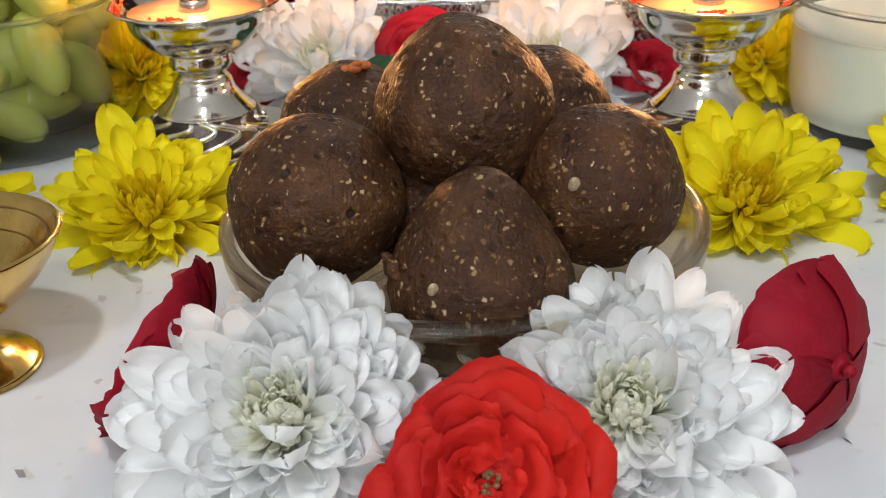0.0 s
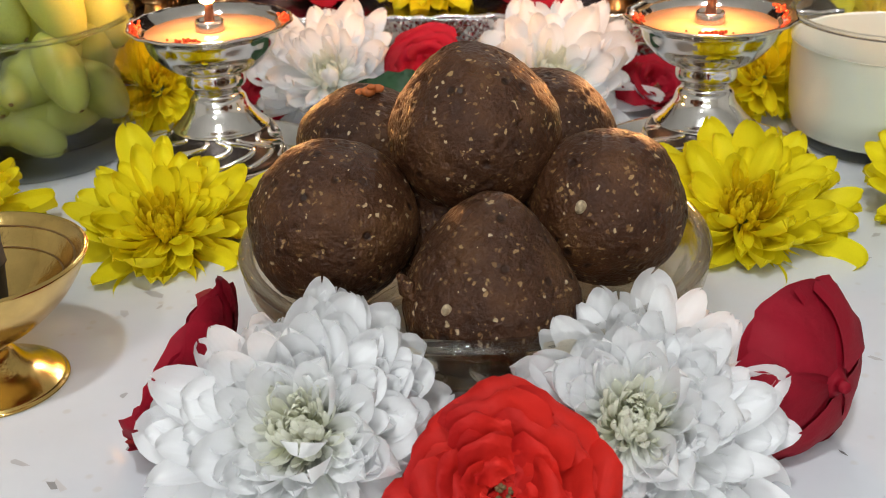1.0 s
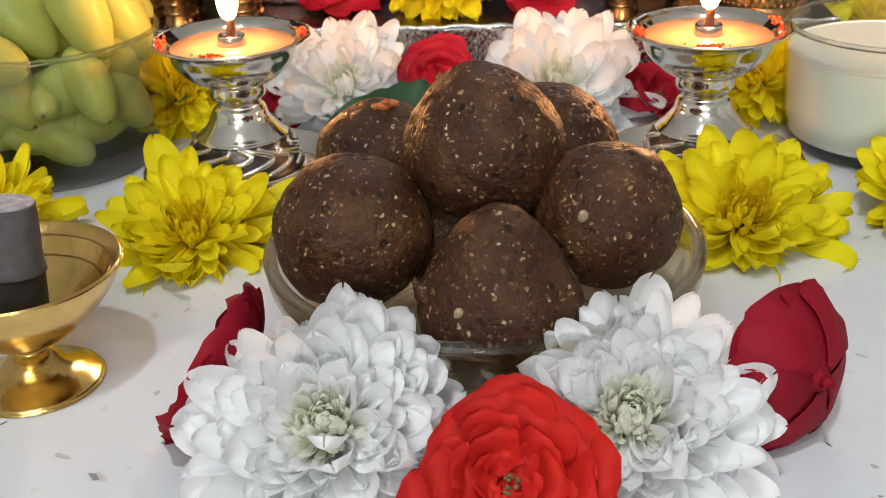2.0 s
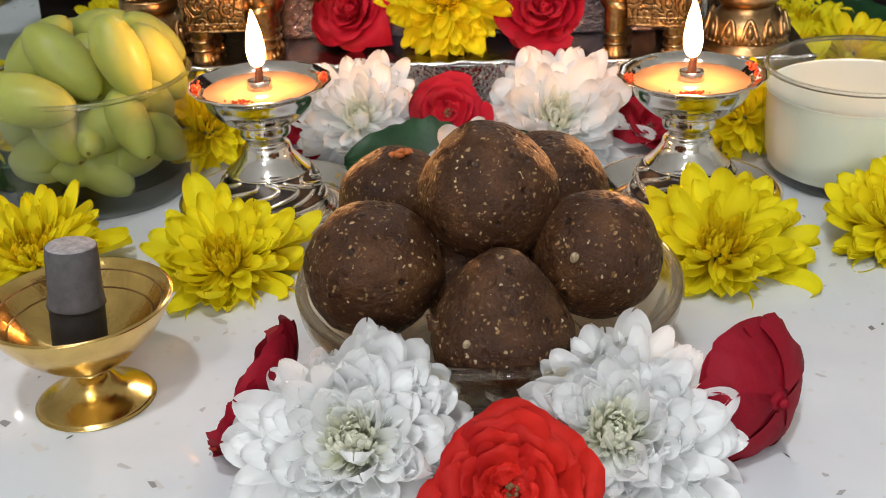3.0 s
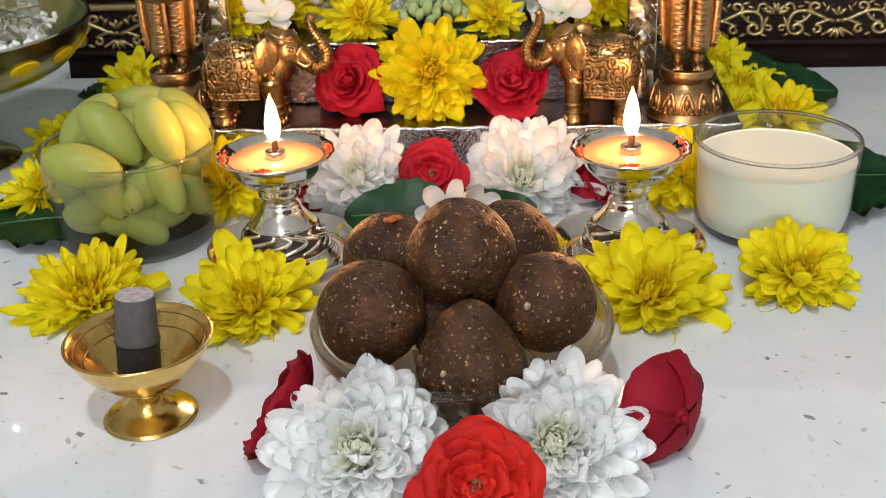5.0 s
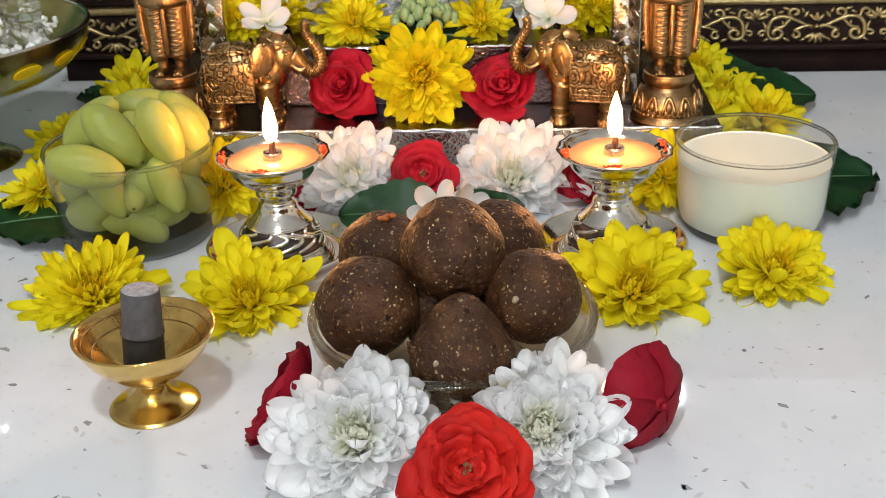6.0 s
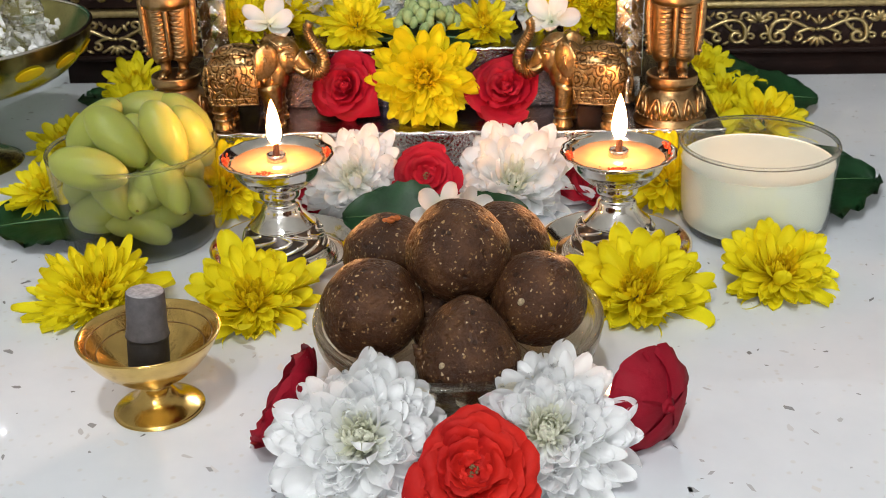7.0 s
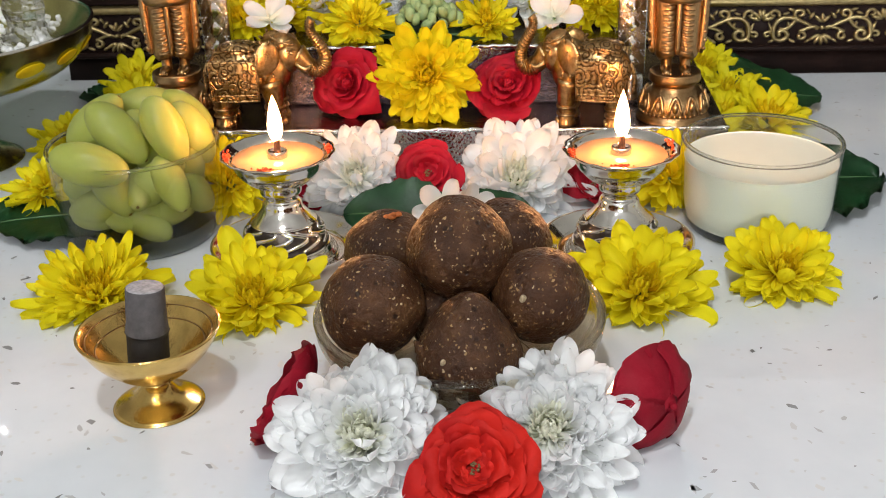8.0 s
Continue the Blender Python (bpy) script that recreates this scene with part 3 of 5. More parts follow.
def leaf_blade(length, width, droop, seed, stalk=True):
    """A heart-shaped leaf along x with a raised midrib and a wavy, faintly toothed edge."""
    r = random.Random(seed)
    bm = bmesh.new()
    nu, nv = 22, 10
    grid = []
    for i in range(nu + 1):
        u = i / nu
        w = width * (math.sin(math.pi * min(1, u * 0.93 + 0.07) ** 0.74) ** 0.58 if u < 1 else 0.05) * (1 + 0.045 * math.sin(u * 40 + seed))
        row = []
        for j in range(nv + 1):
            v = 2 * j / nv - 1
            x = length * (u - 0.10 * (1 - u) * v * v)
            z = droop * length * (u * (1 - u) * 2.2 - 0.5 * u * u) + 0.10 * width * abs(v) + 0.045 * width * math.sin(u * 11 + 3 * v + seed) * abs(v)
            z += 0.02 * width * math.cos((u * 6 - abs(v) * 2.2) * 6.283) * abs(v)
            row.append(bm.verts.new((x, v * w, z)))
        grid.append(row)
    for i in range(nu):
        for j in range(nv):
            bm.faces.new((grid[i][j], grid[i + 1][j], grid[i + 1][j + 1], grid[i][j + 1]))
    geom = bmesh.ops.solidify(bm, geom=list(bm.faces), thickness=0.0004)
    return bm


def leaf(loc, turn, length, width, seed, tilt=0.0, lean=0.0, droop=0.10, label="dark green heart-shaped betel leaf lying on the worktop", stalk=True):
    ob = thing("leaf", pose(*loc, lean, tilt, turn), label, "leaf", "leaves")
    part("blade", leaf_blade(length, width, droop, seed), LEAF, ob)
    rib = [(length * u, 0, droop * length * (u * (1 - u) * 2.2 - 0.5 * u * u) + 0.0004) for u in (0.02, 0.25, 0.5, 0.75, 0.97)]
    part("midrib", tube(rib, [0.0011, 0.0009, 0.0007, 0.0005, 0.0002], 6), RIB, ob, "pale green midrib")
    if stalk:
        part("stalk", tube([(0.004, 0, 0.001), (-0.008, 0.002, 0.003), (-0.018, 0.008, 0.002), (-0.026, 0.018, 0.0015)], [0.0012, 0.0011, 0.0010, 0.0009], 7), LEAF, ob, "thin curved green stalk")
    return ob


YC = "bright yellow double chrysanthemum with pointed petals"
WC = "white double chrysanthemum with a cream heart"
# in front of the sweets
chrysanthemum((0.0205, 0.216, 0.029), (-0.06, -0.66, 0.74), 0.0345, "white", "large white chrysanthemum head leaning on the glass bowl", 1, 215, deep=0.6)
chrysanthemum((0.0985, 0.2225, 0.026), (-0.06, -0.66, 0.76), 0.0340, "white", "large white chrysanthemum head beside a dark red rose", 2, 215, deep=0.55)
rose((0.067, 0.1975, 0.024), (0.0, -0.60, 0.80), 0.0245, SCARLET, "open scarlet red rose head lying between white chrysanthemums", 3, 0.9, 46, loose=1.3, pointed=0.40, narrow=0.74)
cupped_rose((-0.0165, 0.256, 0.0235), (-0.84, 0.10, 0.54), 0.0238, DARK_RED, "dark red rose head standing on its edge", 4, deep=0.5)
cupped_rose((0.1435, 0.2495, 0.0212), (-0.62, 0.75, -0.14), 0.0222, DARK_RED, "dark crimson rose head turned away on its edge", 8, deep=0.56)
# yellow ones beside the sweets
chrysanthemum((-0.137, 0.382, 0.013), (0.05, -0.45, 0.9), 0.0365, "yellow", "dense yellow chrysanthemum head beside the brass cup", 6, 225, slim=0.68)
chrysanthemum((-0.048, 0.368, 0.014), (0.05, -0.55, 0.83), 0.0365, "yellow", YC + " beside a lamp", 7, 140)
chrysanthemum((0.1575, 0.368, 0.015), (-0.05, -0.52, 0.85), 0.039, "yellow", YC + " beside the glass bowl", 8, 140)
chrysanthemum((0.238, 0.387, 0.014), (0.0, -0.48, 0.87), 0.033, "yellow", YC + " before the milk bowl", 9, 130)
# behind, on the worktop
chrysanthemum((-0.212, 0.524, 0.019), (-0.2, -0.3, 0.9), 0.028, "yellow", YC + " beside the grapes", 10, 84)
chrysanthemum((-0.228, 0.628, 0.014), (-0.2, -0.3, 0.9), 0.028, "yellow", YC + " behind the grapes", 39, 84)
chrysanthemum((-0.082, 0.512, 0.022), (0.3, -0.5, 0.7), 0.032, "yellow", YC + " behind a lamp", 11, 84)
chrysanthemum((0.192, 0.508, 0.022), (-0.3, -0.5, 0.7), 0.032, "yellow", YC + " behind a lamp", 12, 84)
chrysanthemum((0.240, 0.610, 0.016), (0.1, -0.4, 0.85), 0.034, "yellow", YC + " behind the milk bowl", 13, 84)
chrysanthemum((0.293, 0.640, 0.014), (0.1, -0.3, 0.9), 0.036, "yellow", YC + " on a leaf", 14, 84)
chrysanthemum((0.276, 0.698, 0.014), (0.1, -0.3, 0.9), 0.034, "yellow", YC + " on a leaf", 15, 84)
chrysanthemum((0.262, 0.742, 0.022), (0.1, -0.5, 0.8), 0.030, "yellow", YC + " before the picture frame", 16, 84)
chrysanthemum((-0.195, 0.715, 0.014), (-0.1, -0.3, 0.9), 0.034, "yellow", YC + " on a leaf", 17, 84)
chrysanthemum((-0.205, 0.752, 0.020), (-0.1, -0.4, 0.9), 0.030, "yellow", YC + " before the picture frame", 18, 84)
chrysanthemum((-0.004, 0.511, 0.024), (-0.05, -0.68, 0.72), 0.0365, "white", WC + " before the silver step", 19, 140)
chrysanthemum((0.099, 0.506, 0.023), (0.05, -0.66, 0.75), 0.041, "white", WC + " before the silver step", 20, 140)
rose((0.0435, 0.502, 0.028), (0.0, -0.75, 0.66), 0.0225, CRIMSON, "crimson rose head between white chrysanthemums", 21, 0.9, 22)
rose((-0.036, 0.515, 0.013), (-0.3, -0.5, 0.8), 0.017, CRIMSON, "crimson rose head behind a silver lamp", 22, 0.9, 20)
rose((0.150, 0.516, 0.013), (0.3, -0.5, 0.8), 0.018, CRIMSON, "crimson rose head behind a silver lamp", 23, 0.9, 20)
chrysanthemum((0.262, 0.648, 0.014), (0.2, -0.35, 0.9), 0.030, "yellow", YC + " on a leaf", 37, 84)
chrysanthemum((0.236, 0.680, 0.024), (0.1, -0.5, 0.85), 0.030, "yellow", YC + " beside a statue", 38, 84)
# on the silver steps
chrysanthemum((0.042, 0.578, 0.069), (0.0, -0.86, 0.5), 0.036, "yellow", "large yellow chrysanthemum standing against the silver step", 24, 150)
rose((-0.013, 0.586, 0.061), (-0.30, -0.80, 0.5), 0.0225, CRIMSON, "deep pink-red rose head on the silver step", 25, 0.85, 26, heart=False)
rose((0.097, 0.578, 0.060), (-0.15, -0.70, 0.7), 0.0235, CRIMSON, "deep red rose head on the silver step", 26, 0.85, 26, heart=False)
chrysanthemum((-0.006, 0.630, 0.096), (0.0, -0.55, 0.8), 0.028, "yellow", YC + " on the upper silver step", 27, 84)
chrysanthemum((0.084, 0.628, 0.094), (0.0, -0.5, 0.85), 0.024, "yellow", YC + " on the upper silver step", 28, 84)
chrysanthemum((-0.062, 0.660, 0.100), (0.0, -0.4, 0.9), 0.032, "yellow", YC + " on the upper silver step", 29, 84)
chrysanthemum((0.146, 0.650, 0.104), (0.0, -0.5, 0.85), 0.032, "yellow", YC + " on the upper silver step", 30, 84)

leaf((-0.158, 0.506, 0.003), 188, 0.082, 0.052, 1, droop=0.03)
leaf((0.248, 0.526, 0.003), 8, 0.094, 0.068, 2, droop=0.03)
leaf((0.272, 0.690, 0.009), 2, 0.074, 0.044, 3, lean=9, droop=0.05)
leaf((0.268, 0.746, 0.010), 16, 0.052, 0.030, 4, lean=14, droop=0.05)
leaf((-0.200, 0.735, 0.004), 150, 0.060, 0.034, 5, droop=0.05)
leaf((-0.190, 0.760, 0.004), 170, 0.060, 0.030, 6, droop=0.05)
leaf((0.048, 0.458, 0.014), 174, 0.056, 0.025, 7, tilt=-4, lean=-34, label="dark green leaf lying behind the brown sweets", stalk=False)
leaf((0.066, 0.466, 0.014), 6, 0.040, 0.016, 8, tilt=-4, lean=24, label="dark green leaf lying behind the brown sweets", stalk=False)


# ---------------------------------------------------------------- sweets in the glass bowl
def hash_noise(v, scale, seed):
    return noise.noise(Vector(v) * scale + Vector((seed * 7.3, seed * 3.1, seed * 1.7)))


def ladoo(loc, radius, seed, peak=0.0, squash=1.0, label="round brown date and nut sweet with pale nut flecks"):
    r = random.Random(seed)
    bm = bmesh.new()
    bmesh.ops.create_icosphere(bm, subdivisions=6, radius=1.0)
    for v in bm.verts:
        n = v.co.copy()
        k = 1 + 0.06 * hash_noise(n, 1.5, seed) + 0.016 * hash_noise(n, 5, seed) + 0.010 * hash_noise(n, 16, seed) + 0.006 * hash_noise(n, 42, seed)
        dent = hash_noise(n, 9, seed + 40)
        if dent > 0.34:
            k -= 0.14 * (dent - 0.34)
        up = max(0.0, n.z)
        k += peak * up ** 3
        side = 1 - 1.3 * peak * up ** 1.5
        v.co = Vector((n.x * side, n.y * side, n.z * squash)) * k
    ob = thing("laddu", pose(*loc, 0, 0, r.uniform(0, 360)), label, "sweet", "sweets in the bowl")
    surface = [v.co.copy() * radius for v in bm.verts]
    for v in bm.verts:
        v.co *= radius
    part("dough", bm, LADOO, ob)
    bits = bmesh.new()
    for _ in range(46):
        p = surface[r.randrange(len(surface))]
        s = radius * r.choice((0.010, 0.013, 0.016, 0.020, 0.028))
        ball(bits, p * 0.992, (s, s * r.uniform(0.6, 1.3), s * 0.7), 1, (r.uniform(0, 180), r.uniform(0, 180), 0))
    b = part("nut_fleck", bits, NUT, ob, "pale chopped nut bits")
    tagged(b, kind="stuff")
    return ob


BOWL = (0.062, 0.304)
ladoo((0.066, 0.262, 0.0375), 0.0236, 1, 0.20, 1.0)
ladoo((0.023, 0.290, 0.047), 0.0238, 2)
ladoo((0.099, 0.294, 0.0485), 0.0222, 3)
ladoo((0.063, 0.305, 0.0675), 0.0248, 4, 0.10, 0.95)
ladoo((0.027, 0.346, 0.047), 0.0215, 5)
ladoo((0.086, 0.350, 0.048), 0.0228, 6, 0.04)
ladoo((0.060, 0.303, 0.0330), 0.0220, 7)
bm = bmesh.new()
for dx, dy, dz, s in ((0, 0, 0, 0.0024), (0.003, 0.001, 0.0006, 0.002), (-0.0025, 0.0005, -0.0003, 0.0018), (0.001, -0.001, 0.0018, 0.0014)):
    ball(bm, (dx, dy, dz), (s, s * 0.8, s * 0.7), 2)
solid("nut_crumb", bm, SAFFRON, "orange nut crumb lying on a brown sweet", "crumb", pose(0.030, 0.341, 0.0685))

for nx, ny, nz, ns, tone in ((0.0903, 0.2748, 0.0570, 0.0017, NUT), (0.0550, 0.2425, 0.0445, 0.0014, NUT)):
    bm = bmesh.new()
    ball(bm, (0, 0, 0), (ns, ns * 0.8, ns * 1.25), 3)
    for v in bm.verts:
        v.co *= 1 + 0.25 * hash_noise(v.co * 400, 1.0, 3)
    solid("nut_piece", bm, tone, "pale chopped nut piece stuck in a brown sweet", "nut", pose(nx, ny, nz, 20, 0, 30), "nut pieces")

bm = bmesh.new()
for dx, dy, dz, ds in ((0, 0, 0, 0.0027), (-0.0012, 0.0006, 0.0022, 0.0018), (0.0010, -0.0012, -0.0018, 0.0016)):
    ball(bm, (dx, dy, dz), (ds * 0.8, ds * 0.8, ds), 3)
for v in bm.verts:
    v.co *= 1 + 0.22 * hash_noise(v.co * 700, 1.0, 6)
solid("dough_crumb", bm, LADOO, "rough brown crumb stuck to the side of a sweet", "crumb", pose(0.0450, 0.2532, 0.0448))

bowl = thing("glass_bowl", pose(*BOWL, 0), "shallow pressed clear glass bowl holding brown sweets", "bowl")


def flutes(a, z):
    return 1 + 0.022 * math.sin(14 * a) * math.sin(min(1.0, max(0.0, (z - 0.006) / 0.022)) * math.pi)


part("body", turned([(0, 0.0), (0.034, 0.0), (0.038, 0.002), (0.046, 0.006), (0.060, 0.016), (0.067, 0.028), (0.068, 0.0345), (0.0665, 0.0362), (0.065, 0.0345), (0.0635, 0.028), (0.056, 0.018), (0.043, 0.0105), (0.028, 0.008), (0, 0.0075)], 4, 112, flutes), WAVY_GLASS, bowl)
part("rim", lathe([(0.0665 + 0.0022 * math.cos(a), 0.0365 + 0.0018 * math.sin(a)) for a in (2 * math.pi * k / 10 for k in range(11))], 96), RIM_GLASS, bowl, "thick rounded clear glass rim")


# ---------------------------------------------------------------- bowls of grapes and of milk
def glass_dish(name, loc, radius, height, label, thick=0.10):
    ob = thing(name, pose(*loc), label, "bowl")
    k, h = radius, height
    part("body", turned([(0, 0.0015), (k * 0.66, 0.001), (k * 0.82, 0.0), (k * 0.885, 0.003), (k * 0.945, h * 0.13), (k * 0.975, h * 0.34), (k * 0.992, h * 0.7), (k, h), (k * 0.985, h + 0.0008), (k * 0.965, h), (k * 0.957, h * 0.7), (k * 0.942, h * (thick + 0.22)), (k * 0.90, h * (thick + 0.06)), (k * 0.8, h * thick), (0, h * (thick - 0.005))], 4, 72), GLASS, ob)
    part("rim", lathe([(k * 0.983 + 0.0014 * math.cos(a), h + 0.0012 * math.sin(a)) for a in (2 * math.pi * q / 8 for q in range(9))], 72), RIM_GLASS, ob, "rounded glass rim")
    part("base", turned([(0, 0.0002), (k * 0.76, 0.0002), (k * 0.83, 0.002), (k * 0.84, 0.0038), (k * 0.7, 0.0046), (0, 0.0046)], 3, 56), BASE_GLASS, ob, "thick glass base")
    return ob


glass_dish("grape_bowl", (-0.1330, 0.479, 0), 0.0510, 0.0605, "round clear glass bowl heaped with green grapes", 0.20)
glass_dish("milk_bowl", (0.243, 0.472, 0), 0.0465, 0.055, "round clear glass bowl filled with white milk")
mk, mh = 0.0465, 0.055
solid("milk", turned([(0, mh * 0.10), (mk * 0.8, mh * 0.105), (mk * 0.898, mh * 0.165), (mk * 0.940, mh * 0.325), (mk * 0.953, mh * 0.70), (mk * 0.953, mh * 0.80), (mk * 0.93, mh * 0.795), (mk * 0.5, mh * 0.79), (0, mh * 0.79)], 4, 64), MILK, "white milk filling a clear glass bowl", "milk", pose(0.243, 0.472, 0))


def grape_mesh(seed):
    r = random.Random(seed)
    bm = bmesh.new()
    bmesh.ops.create_icosphere(bm, subdivisions=4, radius=1.0)
    for v in bm.verts:
        n = v.co.copy()
        k = 1 + 0.035 * hash_noise(n, 1.3, seed) + 0.01 * hash_noise(n, 4, seed)
        w = 1 - 0.10 * n.x
        v.co = Vector((n.x * 1.0, n.y * 0.53 * w, n.z * 0.53 * w)) * k
        if n.x > 0.985:
            v.co.x -= 0.05 * (n.x - 0.985) / 0.015
    return mesh_of("skin", bm, GRAPE)


GRAPES = [grape_mesh(s) for s in range(4)]
SCAR = mesh_of("stem_scar", ball(bmesh.new(), (0, 0, 0), (0.03, 0.06, 0.06), 2), POLLEN)


def grape(loc, length, turn, tilt, k, label="plump green grape in the glass bowl"):
    ob = thing("grape", pose(*loc, 0, tilt, turn), label, "grape", "grapes in the bowl")
    piece("skin", GRAPES[k % 4], ob, Matrix.Diagonal((length / 2, length / 2, length / 2, 1)))
    piece("stem_scar", SCAR, ob, pose(length * 0.485, 0, 0) @ Matrix.Diagonal((length / 2,) * 3 + (1,)))
    return ob


TOP_GRAPES = [(-0.148, 0.441, 0.061, 0.047, -5, 12), (-0.135, 0.46, 0.073, 0.046, -12, 46), (-0.155, 0.484, 0.071, 0.046, 8, -45), (-0.106, 0.456, 0.075, 0.044, 0, 70), (-0.096, 0.478, 0.066, 0.042, 5, 64), (-0.127, 0.508, 0.075, 0.04, 12, 4), (-0.125, 0.476, 0.061, 0.044, 0, 72), (-0.125, 0.452, 0.04, 0.034, -82, 14), (-0.105, 0.449, 0.045, 0.036, -35, 58), (-0.148, 0.508, 0.07, 0.042, 20, -10), (-0.105, 0.505, 0.07, 0.04, -20, 30), (-0.153, 0.455, 0.029, 0.04, 160, 20), (-0.125, 0.452, 0.022, 0.04, -10, 35), (-0.097, 0.468, 0.032, 0.038, 60, 50)]
for k, (gx, gy, gz, gl, gt, gp) in enumerate(TOP_GRAPES):
    grape((gx, gy, gz), gl, gt, gp, k)
rg = random.Random(5)
for k in range(16):
    ring = k % 8
    a = 2 * math.pi * ring / 8 + (0.4 if k >= 8 else 0) + 0.2
    d, gz = (0.0300, 0.0245) if k < 8 else (0.0325, 0.044)
    grape((-0.134 + d * math.cos(a), 0.482 + d * math.sin(a), gz), 0.042 if k >= 8 else 0.040, math.degrees(a) + 90 + rg.uniform(-30, 30), rg.uniform(-60, 60) if k >= 8 else rg.uniform(-12, 12), k)


# ---------------------------------------------------------------- brass cup with incense
cup = thing("brass_cup", pose(-0.080, 0.2845, 0), "polished brass footed cup holding an incense cone", "incense holder")
cup_bowl = part("bowl", turned([(0, 0.0185), (0.006, 0.0185), (0.014, 0.0225), (0.024, 0.0315), (0.0305, 0.0402), (0.0322, 0.0408), (0.0322, 0.0393), (0.026, 0.029), (0.016, 0.0195), (0.0075, 0.0152), (0.0, 0.015)], 5, 64), BRASS, cup)
part("foot", turned([(0, 0.0155), (0.0062, 0.0155), (0.0052, 0.0125), (0.0072, 0.0105), (0.012, 0.0055), (0.0188, 0.0022), (0.0202, 0.0012), (0.0196, 0.0), (0, 0.0)], 5, 56), BRASS, cup)
for rr, zz in ((0.0285, 0.0378), (0.0245, 0.0326)):
    part("groove", lathe([(rr + 0.0003 * math.cos(a), zz + 0.0003 * math.sin(a)) for a in (2 * math.pi * k / 6 for k in range(7))], 56), BRONZE, cup_bowl, "thin engraved ring")
cone = thing("incense_stump", pose(-0.0825, 0.2855, 0.0185, -3, 5, 20) @ Matrix.Diagonal((0.93, 0.93, 0.97, 1)), "charcoal grey incense stump, black at its foot", "incense")
part("body", turned([(0, 0.019), (0.0100, 0.019), (0.0099, 0.026), (0.0097, 0.036), (0.0094, 0.0412), (0.0085, 0.0424), (0, 0.0426)], 3, 40), DHOOP, cone)
part("burnt_foot", turned([(0, 0.0), (0.0096, 0.0), (0.0102, 0.002), (0.0102, 0.0185), (0.0101, 0.0202), (0, 0.0205)], 3, 40), BURNT, cone, "black lower end")
part("ash_cap", turned([(0.0, 0.0422), (0.0084, 0.0422), (0.0078, 0.0430), (0, 0.0432)], 3, 32), ASH, cone, "pale ash on top")


# ---------------------------------------------------------------- silver lamps
def oil_lamp(loc, seed):
    r = random.Random(seed)
    lamp = thing("oil_lamp", pose(*loc, 0.0045), "polished silver footed oil lamp with a burning wick", "oil lamp", "silver oil lamps")

    def scallop(a, z):
        return 1 + 0.012 * math.cos(16 * a) * max(0.0, (z - 0.052) / 0.01)

    cup_part = part("cup", turned([(0, 0.0475), (0.008, 0.0475), (0.018, 0.0515), (0.0245, 0.0575), (0.0272, 0.0605), (0.0318, 0.0622), (0.0322, 0.0612), (0.0268, 0.0585), (0.0245, 0.052), (0.0185, 0.0455), (0.0108, 0.0422), (0, 0.042)], 5, 96, scallop), SILVER, lamp)
    part("stem", turned([(0, 0.043), (0.0105, 0.043), (0.0118, 0.041), (0.0118, 0.0375), (0.0098, 0.0355), (0.0096, 0.0335), (0.0112, 0.0315), (0.0125, 0.0275), (0.0165, 0.0225), (0.0185, 0.0205), (0.0182, 0.0195), (0, 0.0195)], 4, 48), SILVER, lamp)
    foot = part("carved_foot", turned([(0, 0.0198), (0.0178, 0.0198), (0.0212, 0.0165), (0.0236, 0.0095), (0.0238, 0.006), (0, 0.006)], 4, 56), BLACK_SILVER, lamp, "dark oxidised silver foot")
    part("base", turned([(0, 0.0062), (0.0242, 0.0062), (0.0262, 0.0045), (0.0272, 0.002), (0.027, 0.0), (0, 0.0)], 4, 56), SILVER, lamp)
    for k in range(15):
        a = 2 * math.pi * k / 15
        pts, rad = [], []
        for s in range(9):
            f = s / 8
            w = 0.34 * math.sin(f * 5.6 + 0.9 * k) + 0.1
            z = 0.0075 + 0.0115 * f
            rr = 0.0238 - 0.0045 * f ** 2
            pts.append((rr * math.cos(a + w), rr * math.sin(a + w), z))
            rad.append(0.0015 - 0.0004 * abs(f - 0.5))
        part("scroll", tube(pts, rad, 6, None, 2), SILVER, foot, "raised bright silver scroll")
    part("oil", lathe([(0, 0.0588), (0.0256, 0.0588), (0.0258, 0.0580), (0.022, 0.0545), (0, 0.0530)], 40), OIL, cup_part, "golden melted ghee")
    part("wick_holder", turned([(0.0, 0.050), (0.0056, 0.052), (0.0056, 0.0618), (0.0050, 0.0628), (0.0042, 0.0618), (0.0, 0.0612)], 3, 24), SILVER, cup_part, "small silver wick holder")
    wick = part("wick", tube([(0, 0, 0.056), (0.0002, 0, 0.064), (0.0010, 0, 0.0725)], [0.0026, 0.0020, 0.0010], 8), WICK, lamp, "black charred wick")
    part("flame", turned([(0, 0.0685), (0.0028, 0.0705), (0.0042, 0.0755), (0.0037, 0.082), (0.0022, 0.089), (0.0, 0.0955)], 5, 20), FLAME, wick, "steady yellow flame")
    for a in (-1.7, 0.2, 3.3):
        bm = bmesh.new()
        for _ in range(26):
            aa, rr = a + r.gauss(0, 0.10), 0.0288 + r.gauss(0, 0.0011)
            ball(bm, (rr * math.cos(aa), rr * math.sin(aa), 0.0618 + r.uniform(0, 0.0008)), r.uniform(0.0004, 0.0008), 1)
        tagged(part("red_powder", bm, KUMKUM, cup_part, "dab of red powder on the rim"), kind="stuff")
    return lamp


